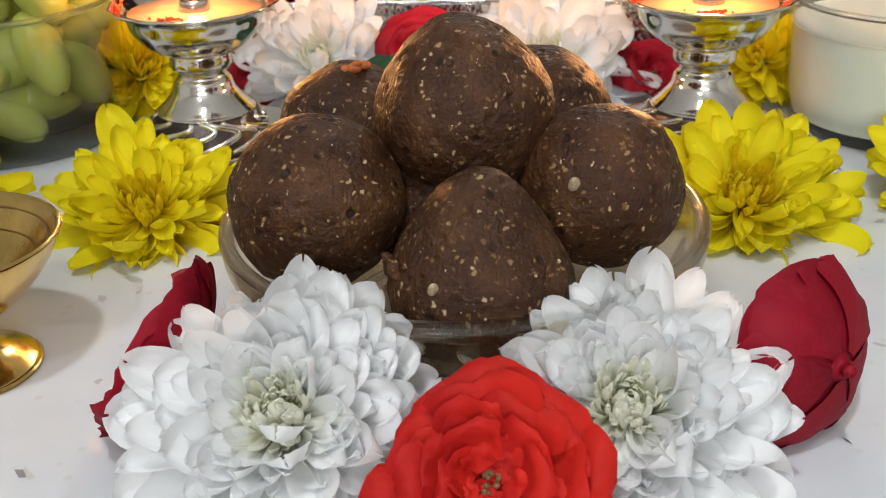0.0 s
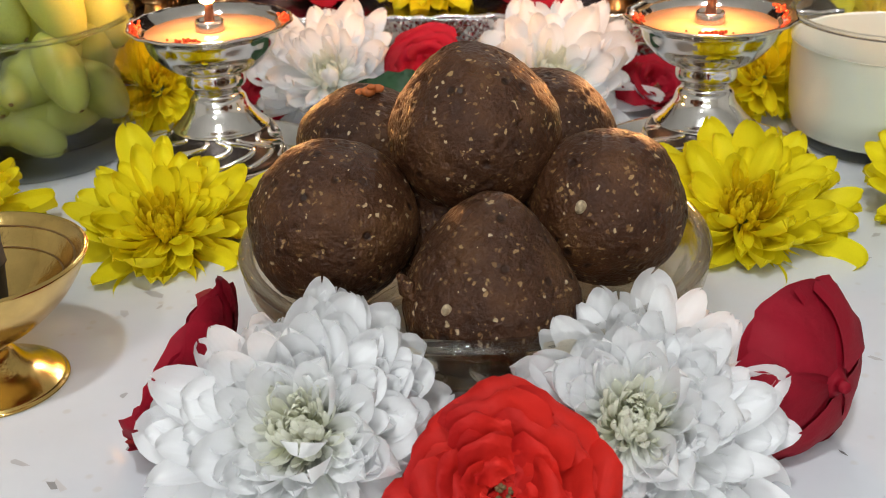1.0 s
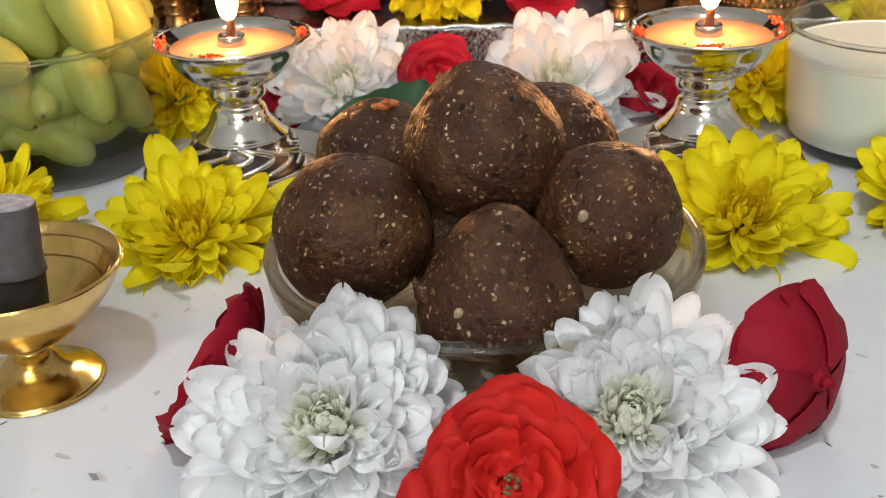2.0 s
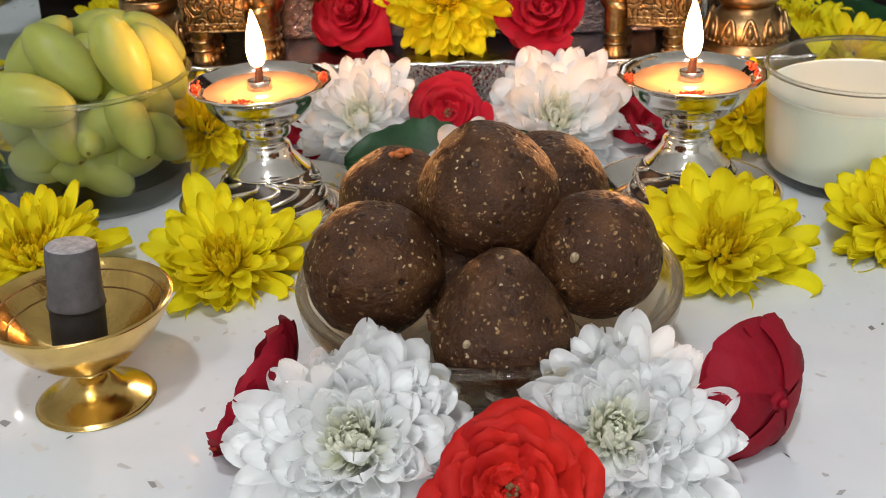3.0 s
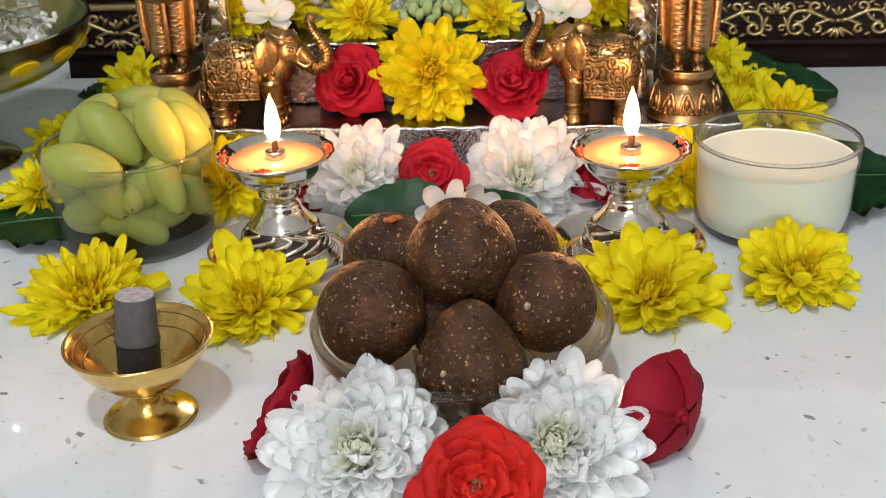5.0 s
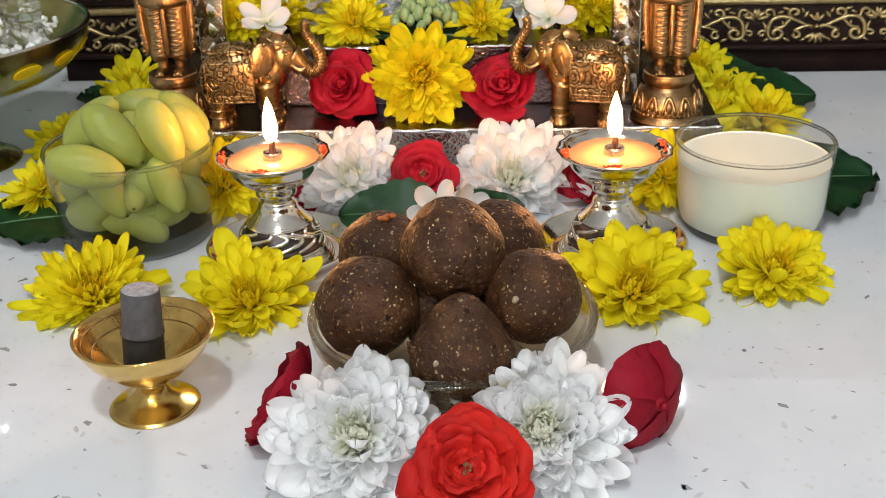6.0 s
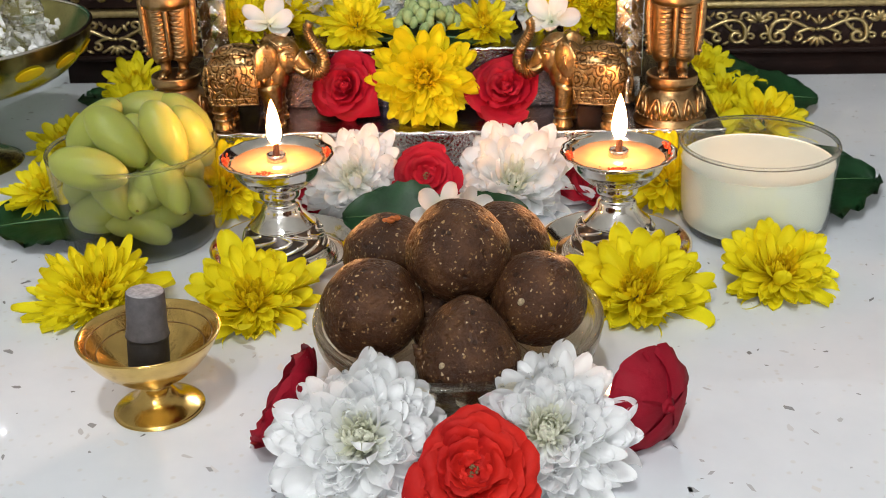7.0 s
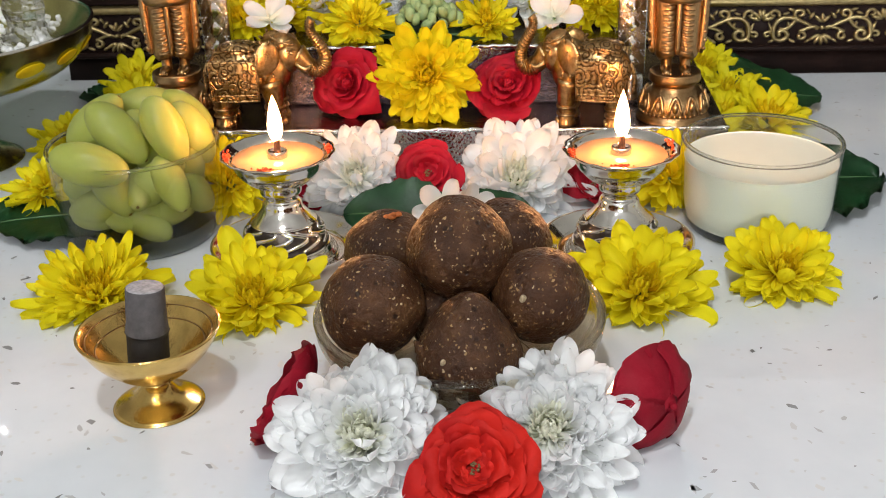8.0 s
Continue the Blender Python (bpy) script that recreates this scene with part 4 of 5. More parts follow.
def saucer(loc):
    ob = thing("saucer", pose(*loc, 0), "round polished silver saucer under an oil lamp", "saucer", "silver saucers")
    part("dish", turned([(0, 0.0008), (0.030, 0.0008), (0.036, 0.003), (0.0425, 0.0085), (0.0442, 0.0092), (0.0445, 0.0082), (0.0375, 0.0012), (0.031, -0.0), (0, 0.0)], 4, 72), SILVER, ob)
    part("well", lathe([(0, 0.0044), (0.0285, 0.0044), (0.0300, 0.0030), (0.0305, 0.0012), (0, 0.0012)], 48), SILVER, ob, "raised silver ring of the saucer")
    return ob


for lx, ly, sd in ((-0.040, 0.441, 1), (0.154, 0.434, 2)):
    oil_lamp((lx, ly), sd)
    saucer((lx, ly + 0.004))


# ---------------------------------------------------------------- silver steps and what stands on them
ALTAR = pose(0.04, 0.552, 0, 0, 0, -2.6)


def on_altar(x, y, z=0.0, turn=0.0):
    return ALTAR @ pose(x, y, z, 0, 0, turn)


def foil_step(x0, x1, y0, y1, z0, z1, label):
    bm = bmesh.new()
    block(bm, x0, x1, y0, y1, z0, z1, 0.0015)
    ob = thing("silver_step", ALTAR, label, "step", "silver steps")
    part("body", bm, DARK_REFLECTION_FOIL, ob, "", None, False)
    if z0 < 0.01:
        part("crinkled_skirt", block(bmesh.new(), x0 + 0.001, x1 - 0.001, y0 - 0.0022, y0 - 0.0003, z0 + 0.001, z1 - 0.0006, 0.0005), FOIL, ob, "crinkled foil over the front face", None, False)
    r = random.Random(int(z1 * 1e4))
    lip = []
    n = 70
    for k in range(n + 1):
        lip.append((x0 + (x1 - x0) * k / n, y0 - 0.0012 + r.uniform(-0.0006, 0.0006), z1 + r.uniform(-0.0006, 0.0006)))
    part("crimped_edge", tube(lip, [r.uniform(0.0011, 0.0018) for _ in lip], 6, None, 2), FOIL, ob, "crumpled bright foil edge")
    return ob


foil_step(-0.205, 0.200, 0.0, 0.19, 0.0, 0.038, "low wide step wrapped in crinkled silver foil")
foil_step(-0.120, 0.132, 0.052, 0.19, 0.038, 0.080, "upper step wrapped in crinkled silver foil")


def lattice_pillar(x, y, z0, z1):
    ob = thing("silver_pillar", on_altar(x, y), "square silver pillar embossed with diamonds", "pillar", "silver pillars")
    shaft = part("shaft", block(bmesh.new(), -0.0098, 0.0098, -0.006, 0.006, z0 + 0.020, z1, 0.0012), DARK_SILVER, ob)
    part("foot", turned([(0, z0), (0.0115, z0), (0.0128, z0 + 0.005), (0.0118, z0 + 0.014), (0.0105, z0 + 0.021), (0, z0 + 0.021)], 3, 4), DARK_SILVER, ob, "", pose(0, 0, 0, 0, 0, 45))
    bm = bmesh.new()
    block(bm, -0.0042, 0.0042, -0.0009, 0.0009, -0.0042, 0.0042, 0.0005)
    stud = mesh_of("diamond", bm, SILVER)
    dot = mesh_of("bead", ball(bmesh.new(), (0, 0, 0), 0.0009, 1), SILVER)
    rows = int((z1 - z0 - 0.025) / 0.0135)
    for k in range(rows):
        z = z0 + 0.029 + 0.0135 * k
        piece("diamond", stud, shaft, pose(0, -0.0064, z, 0, 45, 0))
        for s in (-1, 1):
            for dx, dz in ((0.0072, 0.0067), (0.0082, 0.0050), (0.0062, 0.0083), (0.0085, 0.0084)):
                piece("bead", dot, shaft, pose(s * dx, -0.0062, z + dz - 0.0001, 0, 0, 0))
    return ob


lattice_pillar(-0.146, 0.058, 0.038, 0.175)
lattice_pillar(0.140, 0.058, 0.038, 0.175)


def elephant_mesh():
    """A cast elephant in a saddle cloth, trunk raised, that faces +x; its feet stand at z 0. Length about 0.078."""
    bm = bmesh.new()
    ball(bm, (-0.012, 0, 0.036), (0.0275, 0.0165, 0.0185), 4)
    ball(bm, (0.010, 0, 0.037), (0.0155, 0.0150, 0.0185), 4)
    ball(bm, (0.0215, 0, 0.046), (0.0125, 0.0110, 0.0135), 4)
    ball(bm, (0.0195, 0, 0.0535), (0.0095, 0.0105, 0.0075), 3)
    for s in (-1, 1):
        for x, z in ((-0.027, 0.0), (0.009, 0.0)):
            y = s * 0.0088
            shift = 0.002 if x > 0 else -0.001
            tube([(x, y, 0.030), (x + shift, y, 0.018), (x + shift, y, 0.0065), (x + shift, y, 0.0)], [0.0098, 0.0075, 0.0064, 0.0080], 14, bm, 4)
            for zz in (0.0075, 0.0125):
                lathe([(0.0072 + 0.0011 * math.cos(a), zz + 0.0011 * math.sin(a)) for a in (2 * math.pi * k / 6 for k in range(7))], 18, bm)
                for v in bm.verts[-7 * 18:]:
                    v.co += Vector((x + shift, y, 0))
            for k in range(3):
                a = math.radians(-40 + 40 * k)
                ball(bm, (x + shift + 0.0075 * math.cos(a), y + 0.0075 * math.sin(a), 0.002), (0.0016, 0.0016, 0.0022), 2)
        ball(bm, (0.0085, s * 0.0150, 0.0465), (0.0100, 0.0024, 0.0125), 3, (0, 24, s * -18))
        for k in range(7):
            a = math.radians(70 + 38 * k)
            ball(bm, (0.0085 + 0.0098 * math.cos(a), s * 0.0162, 0.0465 + 0.0122 * math.sin(a)), (0.0022, 0.0012, 0.0014), 1, (0, -math.degrees(a), 0))
        for k in range(4):
            a = math.radians(-70 + 40 * k)
            tube([(0.0105, s * 0.0168, 0.049), (0.0105 - 0.005 * math.cos(a), s * 0.0172, 0.046 - 0.005 * math.sin(a))], [0.0009, 0.0006], 6, bm, 3)
        ball(bm, (0.0268, s * 0.0098, 0.0490), (0.0022, 0.0013, 0.0013), 2)
        tube([(0.0235, s * 0.0104, 0.0505), (0.0268, s * 0.0106, 0.0518), (0.0300, s * 0.0088, 0.0505)], [0.0005, 0.0008, 0.0005], 6, bm, 3)
        tube([(0.029, s * 0.007, 0.0405), (0.036, s * 0.009, 0.0375), (0.041, s * 0.0085, 0.0395)], [0.0021, 0.0017, 0.0006], 8, bm, 4)
        for k in range(3):
            f = k / 2
            tube([(0.012 + 0.003 * k, s * 0.0085, 0.0605 - 0.002 * k), (0.020 + 0.002 * k, s * (0.0110 - 0.001 * k), 0.0565 - 0.001 * k), (0.0275 + 0.001 * k, s * 0.008, 0.0575 - 0.0015 * k)], [0.0008] * 3, 6, bm, 4)
    trunk = [(0.029, 0, 0.046), (0.036, 0, 0.0385), (0.0435, 0, 0.0345), (0.0495, 0, 0.0375), (0.0505, 0, 0.0450), (0.0460, 0, 0.0535), (0.0415, 0, 0.0600), (0.0405, 0, 0.0655), (0.0425, 0, 0.0690)]
    tr = [0.0085, 0.0066, 0.0054, 0.0049, 0.0043, 0.0038, 0.0033, 0.0030, 0.0034]
    tube(trunk, tr, 14, bm, 5)
    line = smooth_line([(*p, q) for p, q in zip(trunk, tr)], 4)
    for i, q in enumerate(line[6:-3]):
        d = Vector(line[i + 7][:3]) - Vector(line[i + 5][:3])
        m = facing(q[:3], d)
        bmesh.ops.create_circle(bm, segments=6, radius=1e-5, matrix=m)
        lathe([((q[3] + 0.0003) + 0.0005 * math.cos(a), 0.0005 * math.sin(a)) for a in (2 * math.pi * k / 5 for k in range(6))], 14, bm)
        bm.verts.ensure_lookup_table()
        for v in bm.verts[-6 * 14:]:
            v.co = m @ v.co
    # saddle cloth, with a hem and raised ornament
    for s in (-1, 1):
        ys = s * 0.0172
        block(bm, -0.0345, 0.002, min(ys - 0.0014, ys + 0.0014), max(ys - 0.0014, ys + 0.0014), 0.0185, 0.047, 0.0012)
        for z in (0.0195, 0.0235, 0.046):
            tube([(-0.0345, ys + s * 0.0012, z), (-0.016, ys + s * 0.0012, z - 0.0004), (0.002, ys + s * 0.0012, z)], [0.0008] * 3, 6, bm, 3)
        for x in (-0.034, 0.0015, -0.014):
            tube([(x, ys + s * 0.0012, 0.0195), (x, ys + s * 0.0014, 0.033), (x, ys + s * 0.0012, 0.046)], [0.0008] * 3, 6, bm, 3)
        for k in range(12):
            ball(bm, (-0.033 + 0.003 * k, ys + s * 0.0014, 0.0215), 0.0009, 1)
        for cx, cz, rr in ((-0.024, 0.034, 0.0052), (-0.006, 0.036, 0.0046), (-0.006, 0.028, 0.003)):
            pts = [(cx + (rr * (1 - k / 16)) * math.cos(k * 0.75), ys + s * 0.0014, cz + rr * (1 - k / 16) * math.sin(k * 0.75)) for k in range(14)]
            tube(pts, [0.0008] * 14, 6, bm, 2)
        for k in range(5):
            a = math.radians(20 + 35 * k)
            ball(bm, (-0.024 + 0.0068 * math.cos(a), ys + s * 0.0012, 0.034 + 0.0068 * math.sin(a)), (0.0016, 0.0008, 0.0010), 1, (0, -math.degrees(a), 0))
    ball(bm, (-0.016, 0, 0.0495), (0.0155, 0.0115, 0.0062), 3)
    tube([(-0.031, 0.011, 0.050), (-0.016, 0.0125, 0.0525), (-0.001, 0.011, 0.051)], [0.0011] * 3, 6, bm, 4)
    tube([(-0.031, -0.011, 0.050), (-0.016, -0.0125, 0.0525), (-0.001, -0.011, 0.051)], [0.0011] * 3, 6, bm, 4)
    tube([(-0.038, 0, 0.040), (-0.0415, 0, 0.032), (-0.0405, 0, 0.020)], [0.0026, 0.0018, 0.0014], 8, bm, 4)
    return bm


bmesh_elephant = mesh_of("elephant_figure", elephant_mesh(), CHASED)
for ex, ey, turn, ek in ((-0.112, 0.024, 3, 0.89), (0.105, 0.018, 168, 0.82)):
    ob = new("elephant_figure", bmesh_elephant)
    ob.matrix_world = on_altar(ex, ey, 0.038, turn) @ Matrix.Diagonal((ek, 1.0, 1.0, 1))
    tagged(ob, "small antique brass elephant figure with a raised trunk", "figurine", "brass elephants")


def standing_figure():
    """A plain cast figure in a pleated robe on a lotus foot; only its lower half comes into view."""
    bm = bmesh.new()
    turned([(0, 0), (0.0225, 0), (0.0232, 0.003), (0.0215, 0.0055), (0.0225, 0.008), (0.0205, 0.016), (0.0150, 0.0215), (0.0142, 0.024), (0.0168, 0.0265), (0.0168, 0.0305), (0.0150, 0.0325), (0, 0.0325)], 4, 48, None, bm)
    for k in range(12):
        a = 2 * math.pi * k / 12
        pts = []
        for f in (-1, -0.55, 0, 0.55, 1):
            aa = a + 0.19 * f
            z = 0.0085 + 0.0105 * (1 - f * f)
            rr = 0.0232 - 0.32 * (z - 0.0085)
            pts.append((rr * math.cos(aa), rr * math.sin(aa), z))
        tube(pts, [0.0010, 0.0012, 0.0013, 0.0012, 0.0010], 6, bm, 3)
        ball(bm, (0.0215 * math.cos(a), 0.0215 * math.sin(a), 0.0125), (0.0022, 0.0022, 0.0040), 2)
    for k in range(40):
        a = 2 * math.pi * k / 40
        ball(bm, (0.0222 * math.cos(a), 0.0222 * math.sin(a), 0.0068), 0.0011, 1)
    for s in (-1, 1):
        ball(bm, (s * 0.0062, -0.0070, 0.0345), (0.0036, 0.0078, 0.0026), 3)
        for k in range(4):
            ball(bm, (s * 0.0062 + (k - 1.5) * 0.0016, -0.0142, 0.0338), 0.0011, 1)
        tube([(s * 0.0060, 0.0, 0.0330), (s * 0.0061, 0.0, 0.0415), (s * 0.0064, 0.0, 0.0440), (s * 0.0066, 0, 0.060), (s * 0.0068, 0, 0.082)], [0.0036, 0.0040, 0.0076, 0.0080, 0.0084], 14, bm, 4)
        for k in range(13):
            z = 0.0465 + 0.0034 * k
            w = 0.0078 + 0.0006 * k / 12
            tube([(s * 0.0006, -0.0050, z + 0.0012), (s * 0.0064, -w - 0.0010, z - 0.0006), (s * (0.0064 + w * 0.95), -0.0012, z + 0.0016)], [0.0008, 0.0011, 0.0008], 6, bm, 3)
        tube([(s * 0.0150, -0.001, 0.0450), (s * 0.0165, -0.001, 0.062), (s * 0.0168, -0.001, 0.086), (s * 0.0140, 0, 0.112)], [0.0022, 0.0028, 0.0028, 0.0030], 8, bm, 4)
        for k in range(7):
            ball(bm, (s * (0.0172 + 0.0006 * math.sin(k)), -0.0028, 0.048 + 0.0055 * k), 0.0015, 1)
    tube([(0, -0.0070, 0.0450), (0, -0.0085, 0.062), (0, -0.0085, 0.090)], [0.0016, 0.0018, 0.0020], 8, bm, 4)
    turned([(0, 0.080), (0.0160, 0.080), (0.0150, 0.096), (0.0120, 0.108), (0.0155, 0.124), (0.0150, 0.134), (0.0060, 0.140), (0.0058, 0.144), (0.0095, 0.150), (0.0098, 0.158), (0.0075, 0.166), (0.0060, 0.182), (0, 0.188)], 4, 28, None, bm)
    return bm


figure_mesh = mesh_of("standing_figure", standing_figure(), BRONZE)
for fx, fy, turn in ((-0.172, 0.036, 4), (0.166, 0.022, -4)):
    ob = new("standing_figure", figure_mesh)
    ob.matrix_world = on_altar(fx, fy, 0.038, turn)
    tagged(ob, "antique brass standing figure in a pleated robe on a lotus base", "statue", "brass statues")


def white_blossom(loc, way, radius, seed, label="white five-petalled blossom with rounded petals", stem=None):
    r = random.Random(seed)
    fl = thing("white_blossom", facing(loc, way), label, "flower", "white blossoms")
    for k in range(5):
        me = petal_mesh("petal", JASMINE, 0.34, 0.6, 0.16, 0.62, 0.0, seed * 7 + k)
        piece("petal", me, fl, pose(0, 0, 0, 0, 0, 72 * k + r.uniform(-10, 10)) @ pose(radius * 0.06, 0, 0, r.uniform(-15, 15), -r.uniform(5, 40), 0) @ Matrix.Diagonal((radius,) * 3 + (1,)))
    if stem:
        part("stem", tube([(0, 0, 0), (0.001, 0.001, -stem * 0.5), (0.003, 0, -stem)], [0.0016, 0.0013, 0.0012], 7), CALYX, fl, "thin green stem")
    return fl


white_blossom((-0.062, 0.594, 0.102), (0.15, -0.6, 0.75), 0.020, 1, "white blossom laid over a brass elephant's head")
white_blossom((0.128, 0.584, 0.102), (-0.2, -0.6, 0.75), 0.020, 2, "white blossom laid over a brass elephant's head", 0.030)
white_blossom((0.078, 0.632, 0.116), (-0.2, -0.7, 0.6), 0.016, 3, "white blossom lying on yellow flowers")
white_blossom((0.054, 0.458, 0.020), (-0.2, -0.6, 0.6), 0.019, 4, "white blossom lying on a leaf behind the sweets", 0.020)
white_blossom((0.068, 0.458, 0.019), (0.4, -0.5, 0.7), 0.017, 5, "white blossom lying on a leaf behind the sweets")
white_blossom((-0.030, 0.640, 0.112), (-0.2, -0.6, 0.8), 0.017, 6, "white blossom lying on yellow flowers")
white_blossom((0.030, 0.655, 0.118), (0.0, -0.6, 0.8), 0.018, 7, "white blossom lying above the green buds")
white_blossom((0.062, 0.660, 0.118), (0.1, -0.6, 0.8), 0.017, 8, "white blossom lying above the green buds")

chrysanthemum((-0.036, 0.672, 0.104), (0.0, -0.6, 0.8), 0.028, "white", WC + " on the upper silver step", 31, 84)
chrysanthemum((0.022, 0.680, 0.102), (0.0, -0.6, 0.8), 0.026, "white", WC + " on the upper silver step", 32, 84)
chrysanthemum((0.068, 0.678, 0.104), (0.0, -0.6, 0.8), 0.026, "white", WC + " on the upper silver step", 33, 84)
chrysanthemum((0.112, 0.668, 0.102), (0.0, -0.5, 0.85), 0.028, "white", WC + " on the upper silver step", 34, 84)
chrysanthemum((-0.090, 0.640, 0.098), (-0.1, -0.5, 0.85), 0.026, "yellow", YC + " beside a silver pillar", 35, 84)
chrysanthemum((0.168, 0.648, 0.098), (0.1, -0.5, 0.85), 0.026, "yellow", YC + " beside a silver pillar", 36, 84)

buds = thing("bud_cluster", pose(0.042, 0.632, 0.0815), "cluster of pale green unopened buds on a leaf", "buds")
rb = random.Random(9)
bud_mesh = mesh_of("bud", ball(bmesh.new(), (0, 0, 0), (0.0036, 0.0036, 0.0054), 2), BUD)
for k in range(38):
    a, d = k * 2.4, 0.024 * math.sqrt(k / 38)
    piece("bud", bud_mesh, buds, pose(d * math.cos(a), d * math.sin(a) * 0.7, 0.006 + 0.018 * (1 - (d / 0.026) ** 2) + rb.uniform(-0.002, 0.002), rb.uniform(-40, 40), rb.uniform(-40, 40), 0) @ Matrix.Diagonal((*(rb.uniform(0.8, 1.15),) * 3, 1)))
leaf((0.078, 0.622, 0.0815), 172, 0.075, 0.030, 12, label="dark green leaf lying on the upper silver step", stalk=False, droop=0.03)


# ---------------------------------------------------------------- picture frame behind
FRAME = pose(0.10, 0.790, 0.0205, -5, 0, -3)
frame_thing = thing("picture_frame", FRAME @ Matrix.Diagonal((1, 1, 0.88, 1)), "dark wooden picture frame with gilt scrollwork", "picture frame")
X0, X1, TOP = -0.385, 0.56, 0.36


def moulding(z0, z1, y0, y1, round_by=0.002):
    return block(bmesh.new(), X0, X1, y0, y1, z0, z1, round_by)


# Dark strip that stands in for the shade in the gap under the frame.
part("gap_shade", block(bmesh.new(), X0 + 0.004, X1 - 0.004, 0.0045, 0.0115, -0.0232, 0.0035), DARK_WOOD, frame_thing)
part("underside", block(bmesh.new(), X0 + 0.004, X1 - 0.004, 0.0121, 0.062, 0.004, 0.010), DARK_WOOD, frame_thing)
part("backing", block(bmesh.new(), X0 + 0.01, X1 - 0.01, 0.012, 0.02, 0.01, TOP - 0.01), DARK_WOOD, frame_thing)
bottom_rail = part("bottom_rail", moulding(0.004, 0.0435, 0.0, 0.012), DARK_WOOD, frame_thing)
part("lower_bead", moulding(0.0, 0.0055, -0.0035, 0.012), DARK_WOOD, frame_thing, "thin brown lower bead")
part("gilt_bead", moulding(0.0430, 0.0505, -0.004, 0.010, 0.003), GILT, frame_thing, "plain gilt bead")
inner_rail = part("inner_rail", moulding(0.0510, 0.072, 0.002, 0.012), DARK_WOOD, frame_thing)
part("inner_bead", moulding(0.0720, 0.077, -0.002, 0.010), GILT, frame_thing, "plain gilt bead")
for xa, xb in ((X0, X0 + 0.05), (X1 - 0.05, X1)):
    part("side_rail", block(bmesh.new(), xa, xb, 0.0005, 0.0115, 0.0772, TOP, 0.002), DARK_WOOD, frame_thing)
part("top_rail", block(bmesh.new(), X0 + 0.05, X1 - 0.05, 0.0005, 0.0115, TOP - 0.05, TOP, 0.002), DARK_WOOD, frame_thing)


def scrollwork():
    """One repeat of the gilt ornament, 0.100 long: a hanging palmette, branching scrolls and a shell between repeats."""
    bm = bmesh.new()

    def spiral(cx, cz, r0, a0, turns, way, s, tail, thick):
        n = 14
        pts = [(s * (cx + r0 * (1 - 0.85 * k / n) * math.cos(a0 + way * turns * 6.283 * k / n)), 0, cz + r0 * (1 - 0.85 * k / n) * math.sin(a0 + way * turns * 6.283 * k / n)) for k in range(n)][::-1]
        pts += [(s * x, 0, z) for x, z in tail]
        tube(pts, [thick * 0.6] + [thick] * (len(pts) - 2) + [thick * 0.5], 7, bm, 2)

    for s in (-1, 1):
        spiral(0.0330, 0.0125, 0.0070, -0.3, 1.2, -1, s, [(0.0395, 0.0190), (0.0360, 0.0265), (0.0270, 0.0290), (0.0150, 0.0240), (0.0030, 0.0170)], 0.0021)
        spiral(0.0185, 0.0325, 0.0052, -1.0, 1.1, 1, s, [(0.0235, 0.0240), (0.0290, 0.0180), (0.0350, 0.0185)], 0.0018)
        spiral(0.0170, 0.0105, 0.0045, 1.2, 1.1, 1, s, [(0.0120, 0.0180), (0.0060, 0.0200), (0.0020, 0.0180)], 0.0017)
        spiral(0.0400, 0.0325, 0.0045, 3.4, 1.0, -1, s, [(0.0350, 0.0290), (0.0300, 0.0270)], 0.0016)
        spiral(0.0445, 0.0120, 0.0036, 2.6, 1.0, -1, s, [(0.0420, 0.0185), (0.0440, 0.0240)], 0.0015)
        for x, z, a, k in ((0.0090, 0.0305, 120, 1.0), (0.0120, 0.0345, 60, 0.8), (0.0255, 0.0365, 20, 0.9), (0.0300, 0.0330, 160, 0.8), (0.0240, 0.0060, 30, 0.9), (0.0275, 0.0220, 75, 0.8), (0.0110, 0.0060, -40, 0.8), (0.0450, 0.0280, 60, 0.8), (0.0410, 0.0060, -30, 0.8)):
            ball(bm, (s * x, 0, z), (0.0040 * k, 0.0019, 0.0017 * k), 2, (0, -s * a, 0))
        for k in range(3):
            a = math.radians(20 + 30 * k)
            ball(bm, (s * (0.050 - 0.0060 * math.cos(a)), 0, 0.0255 + 0.0070 * math.sin(a)), (0.0052, 0.002, 0.0020), 2, (0, s * math.degrees(a), 0))
    for k in range(5):
        a = math.radians(-90 + (k - 2) * 28)
        ball(bm, (0.0068 * math.cos(a), 0, 0.0130 + 0.0064 * math.sin(a)), (0.0056, 0.002, 0.0019), 2, (0, -math.degrees(a), 0))
    for k in range(3):
        a = math.radians(90 + (k - 1) * 40)
        ball(bm, (0.0050 * math.cos(a), 0, 0.0235 + 0.0050 * math.sin(a)), (0.0048, 0.002, 0.0018), 2, (0, -math.degrees(a), 0))
    ball(bm, (0, -0.0006, 0.0190), 0.0023, 2)
    return bm


scroll_mesh = mesh_of("scroll", scrollwork(), GILT)
for k in range(9):
    ornament = piece("scroll", scroll_mesh, bottom_rail, pose(X0 + 0.0525 + 0.1 * k, -0.0006, 0.0040) @ Matrix.Diagonal((1, 1, 0.96, 1)))
    tagged(ornament, "dull gilt scrollwork in relief", kind="stuff")
rosette_mesh = mesh_of("rosette", ball(ball(bmesh.new(), (0, 0, 0), (0.0042, 0.002, 0.0042), 2), (0, -0.0015, 0), 0.0018, 2), GILT)
for k in range(40):
    piece("rosette", rosette_mesh, inner_rail, pose(X0 + 0.02 + 0.0235 * k, 0.001, 0.0615))


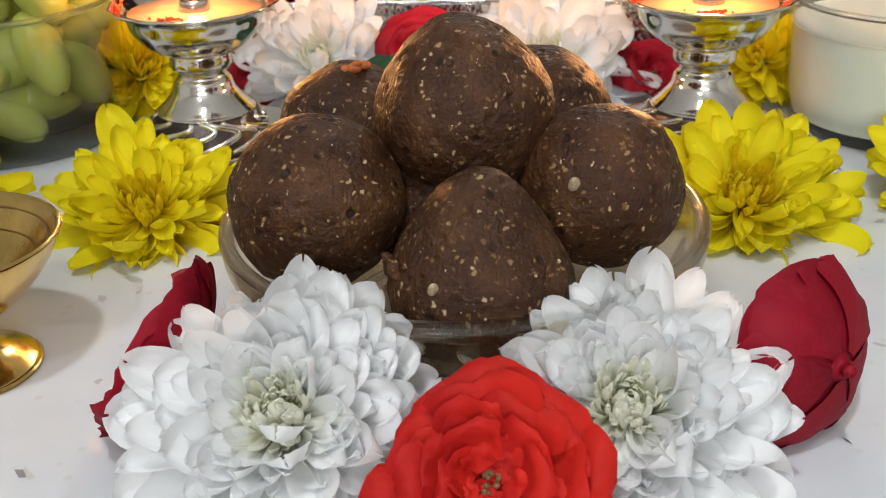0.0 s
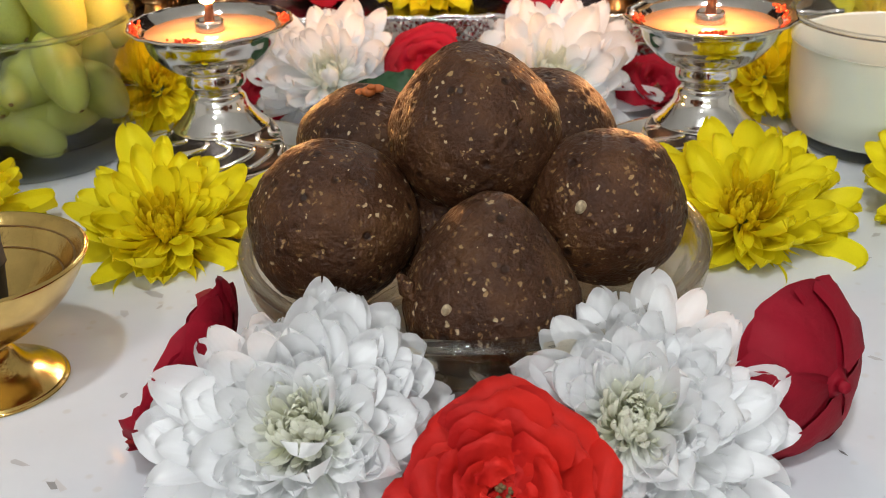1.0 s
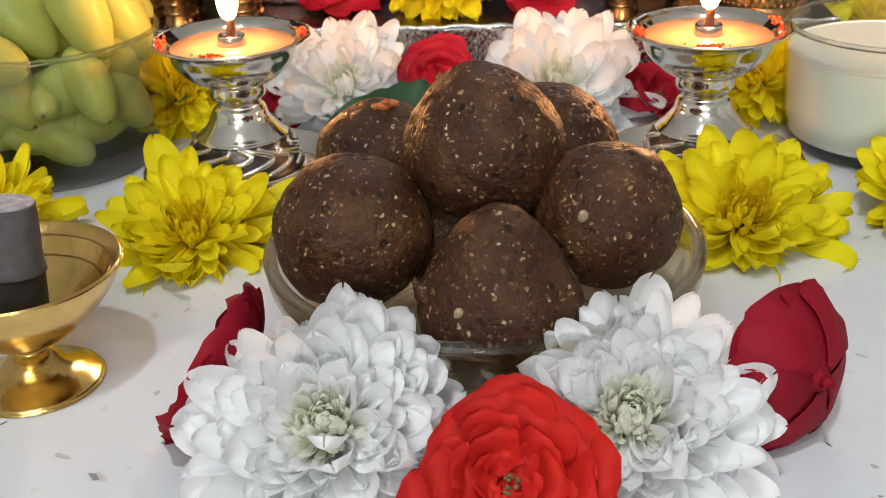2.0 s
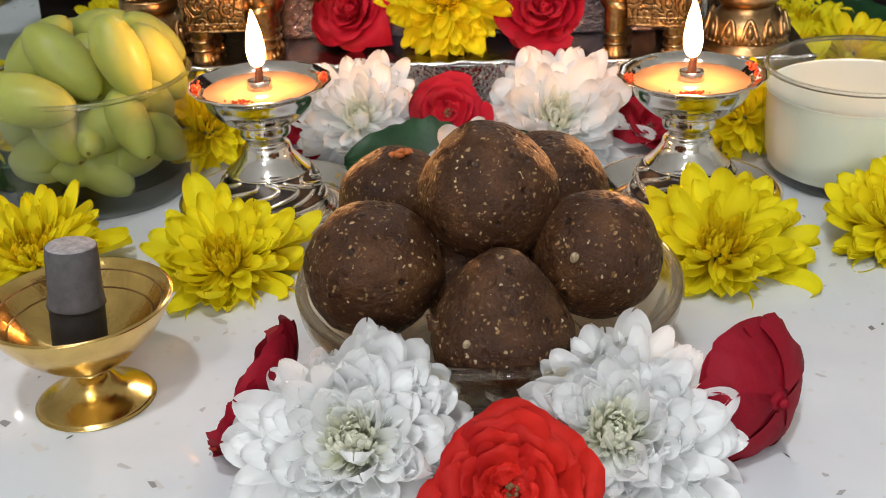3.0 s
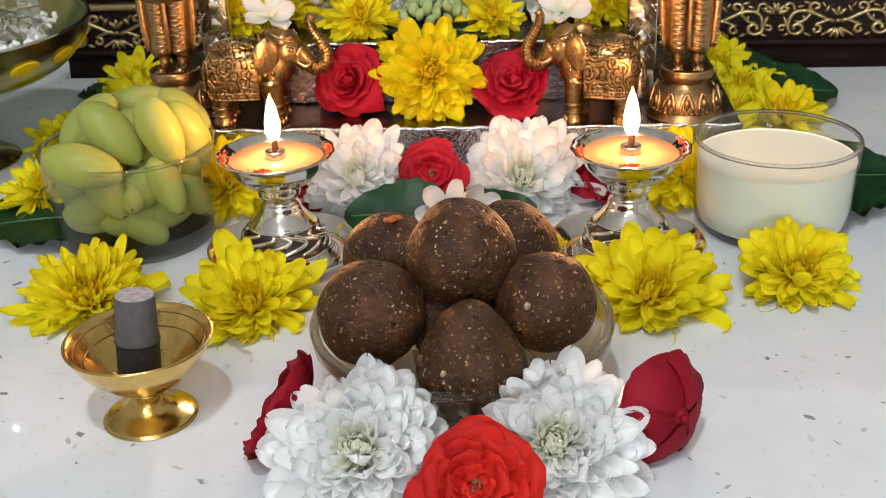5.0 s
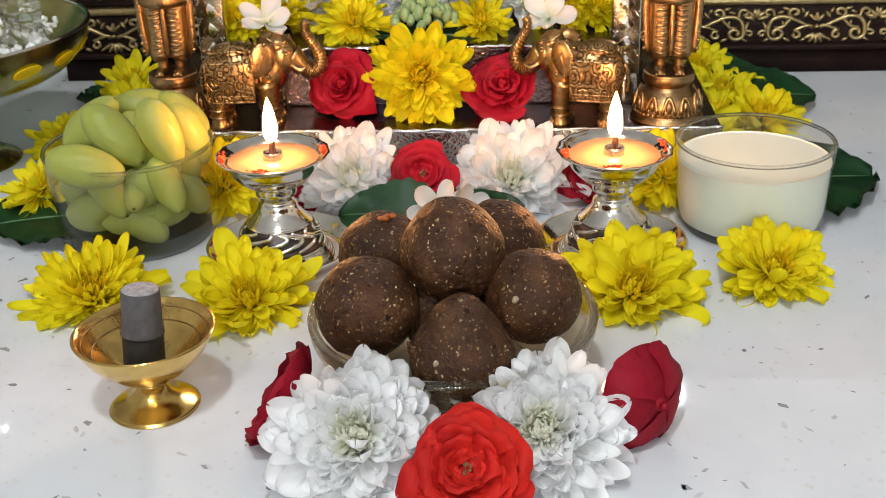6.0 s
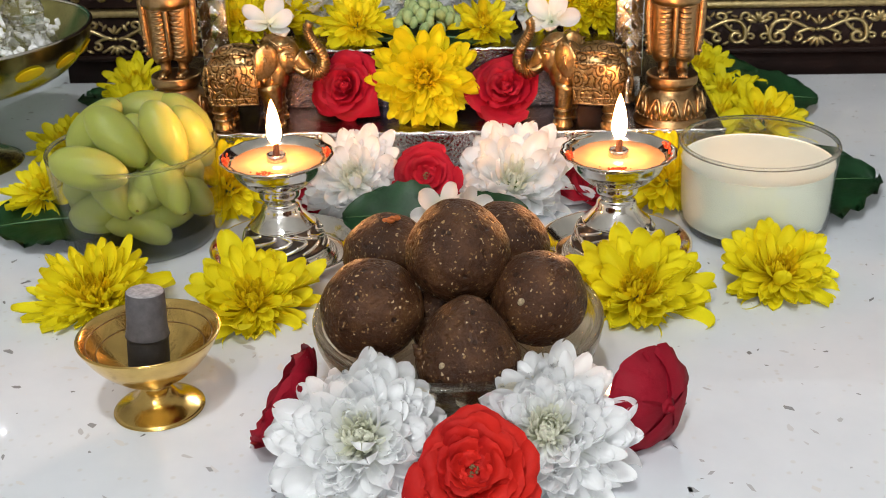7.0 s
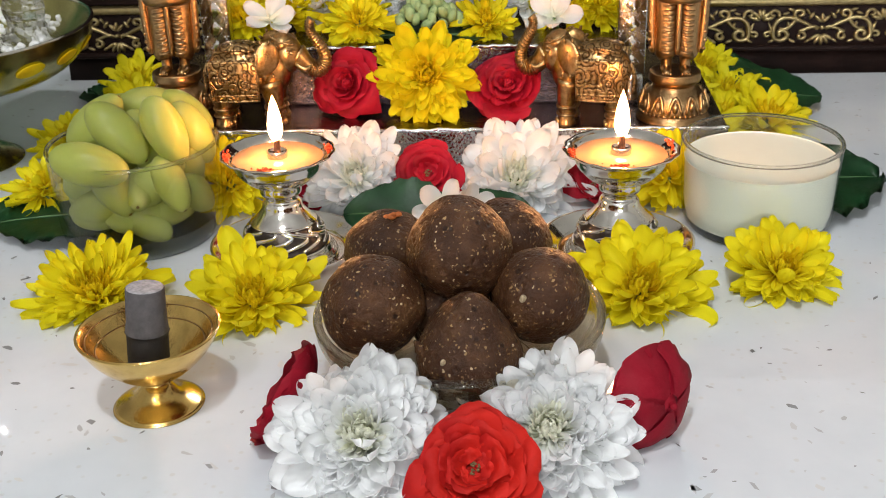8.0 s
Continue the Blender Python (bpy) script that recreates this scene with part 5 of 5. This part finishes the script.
# ---------------------------------------------------------------- brass dish with sugar and a crystal
DISH = (-0.300, 0.615)
dish = thing("footed_dish", pose(*DISH, 0), "wide olive metal dish with modelled yellow reflections holding sugar", "dish")
dish_bowl = part("bowl", turned([(0, 0.064), (0.04, 0.065), (0.075, 0.072), (0.096, 0.087), (0.104, 0.0985), (0.1065, 0.0995), (0.1065, 0.0975), (0.100, 0.082), (0.082, 0.066), (0.044, 0.0585), (0, 0.0575)], 4, 84), DISH_METAL, dish)
part("rim", lathe([(0.1055 + 0.0016 * math.cos(a), 0.0992 + 0.0014 * math.sin(a)) for a in (2 * math.pi * k / 8 for k in range(9))], 84), SILVER, dish, "pale rolled rim")
part("foot", turned([(0, 0.0585), (0.030, 0.0585), (0.020, 0.050), (0.014, 0.034), (0.016, 0.016), (0.034, 0.006), (0.040, 0.002), (0.040, 0), (0, 0)], 4, 48), DISH_METAL, dish)
# Reflections of yellow flowers on the wall, built as flat petal-coloured ovals.
spot = bmesh.new()
ball(spot, (0, 0, 0), (0.0115, 0.0062, 0.0010), 3)
reflection_mesh = mesh_of("petal_spot", spot, YELLOW)
for k in range(18):
    a = 2 * math.pi * k / 18 + 0.1
    piece("petal_spot", reflection_mesh, dish_bowl, pose(0, 0, 0, 0, 0, math.degrees(a)) @ pose(0.1008, 0, 0.0832, 0, 128, 0) @ pose(0, 0, 0, 0, 0, 90))
rs = random.Random(21)
lump_mesh = mesh_of("sugar_lump", block(bmesh.new(), -0.0026, 0.0026, -0.0019, 0.0019, -0.0017, 0.0017, 0.0010), SUGAR)
pile = thing("sugar_lumps", pose(*DISH, 0.073), "loose white sugar lumps heaped in a dish", "sugar")
for k in range(240):
    a, d = rs.random() * 6.283, 0.086 * math.sqrt(rs.random())
    piece("sugar_lump", lump_mesh, pile, pose(d * math.cos(a), d * math.sin(a), 0.004 + 0.006 * rs.random() + 0.012 * (d / 0.086) ** 3 + 0.006 * (1 - d / 0.086), rs.uniform(0, 90), rs.uniform(0, 90), rs.uniform(0, 90)))
crystal = bmesh.new()
turned([(0, 0.0), (0.020, 0.0), (0.021, 0.012), (0.013, 0.022), (0.015, 0.034), (0.010, 0.046), (0.011, 0.054), (0.005, 0.066), (0, 0.07)], 3, 9, None, crystal)
solid("crystal_ornament", crystal, RIM_GLASS, "faceted clear crystal ornament standing in sugar", "ornament", pose(-0.238, 0.622, 0.077), smooth=False)
solid("green_box", block(bmesh.new(), -0.60, -0.315, 0.90, 0.98, 0.0, 0.22, 0.004), GREEN_CLOTH, "dark green cloth-covered box behind the dish", "box", smooth=False)
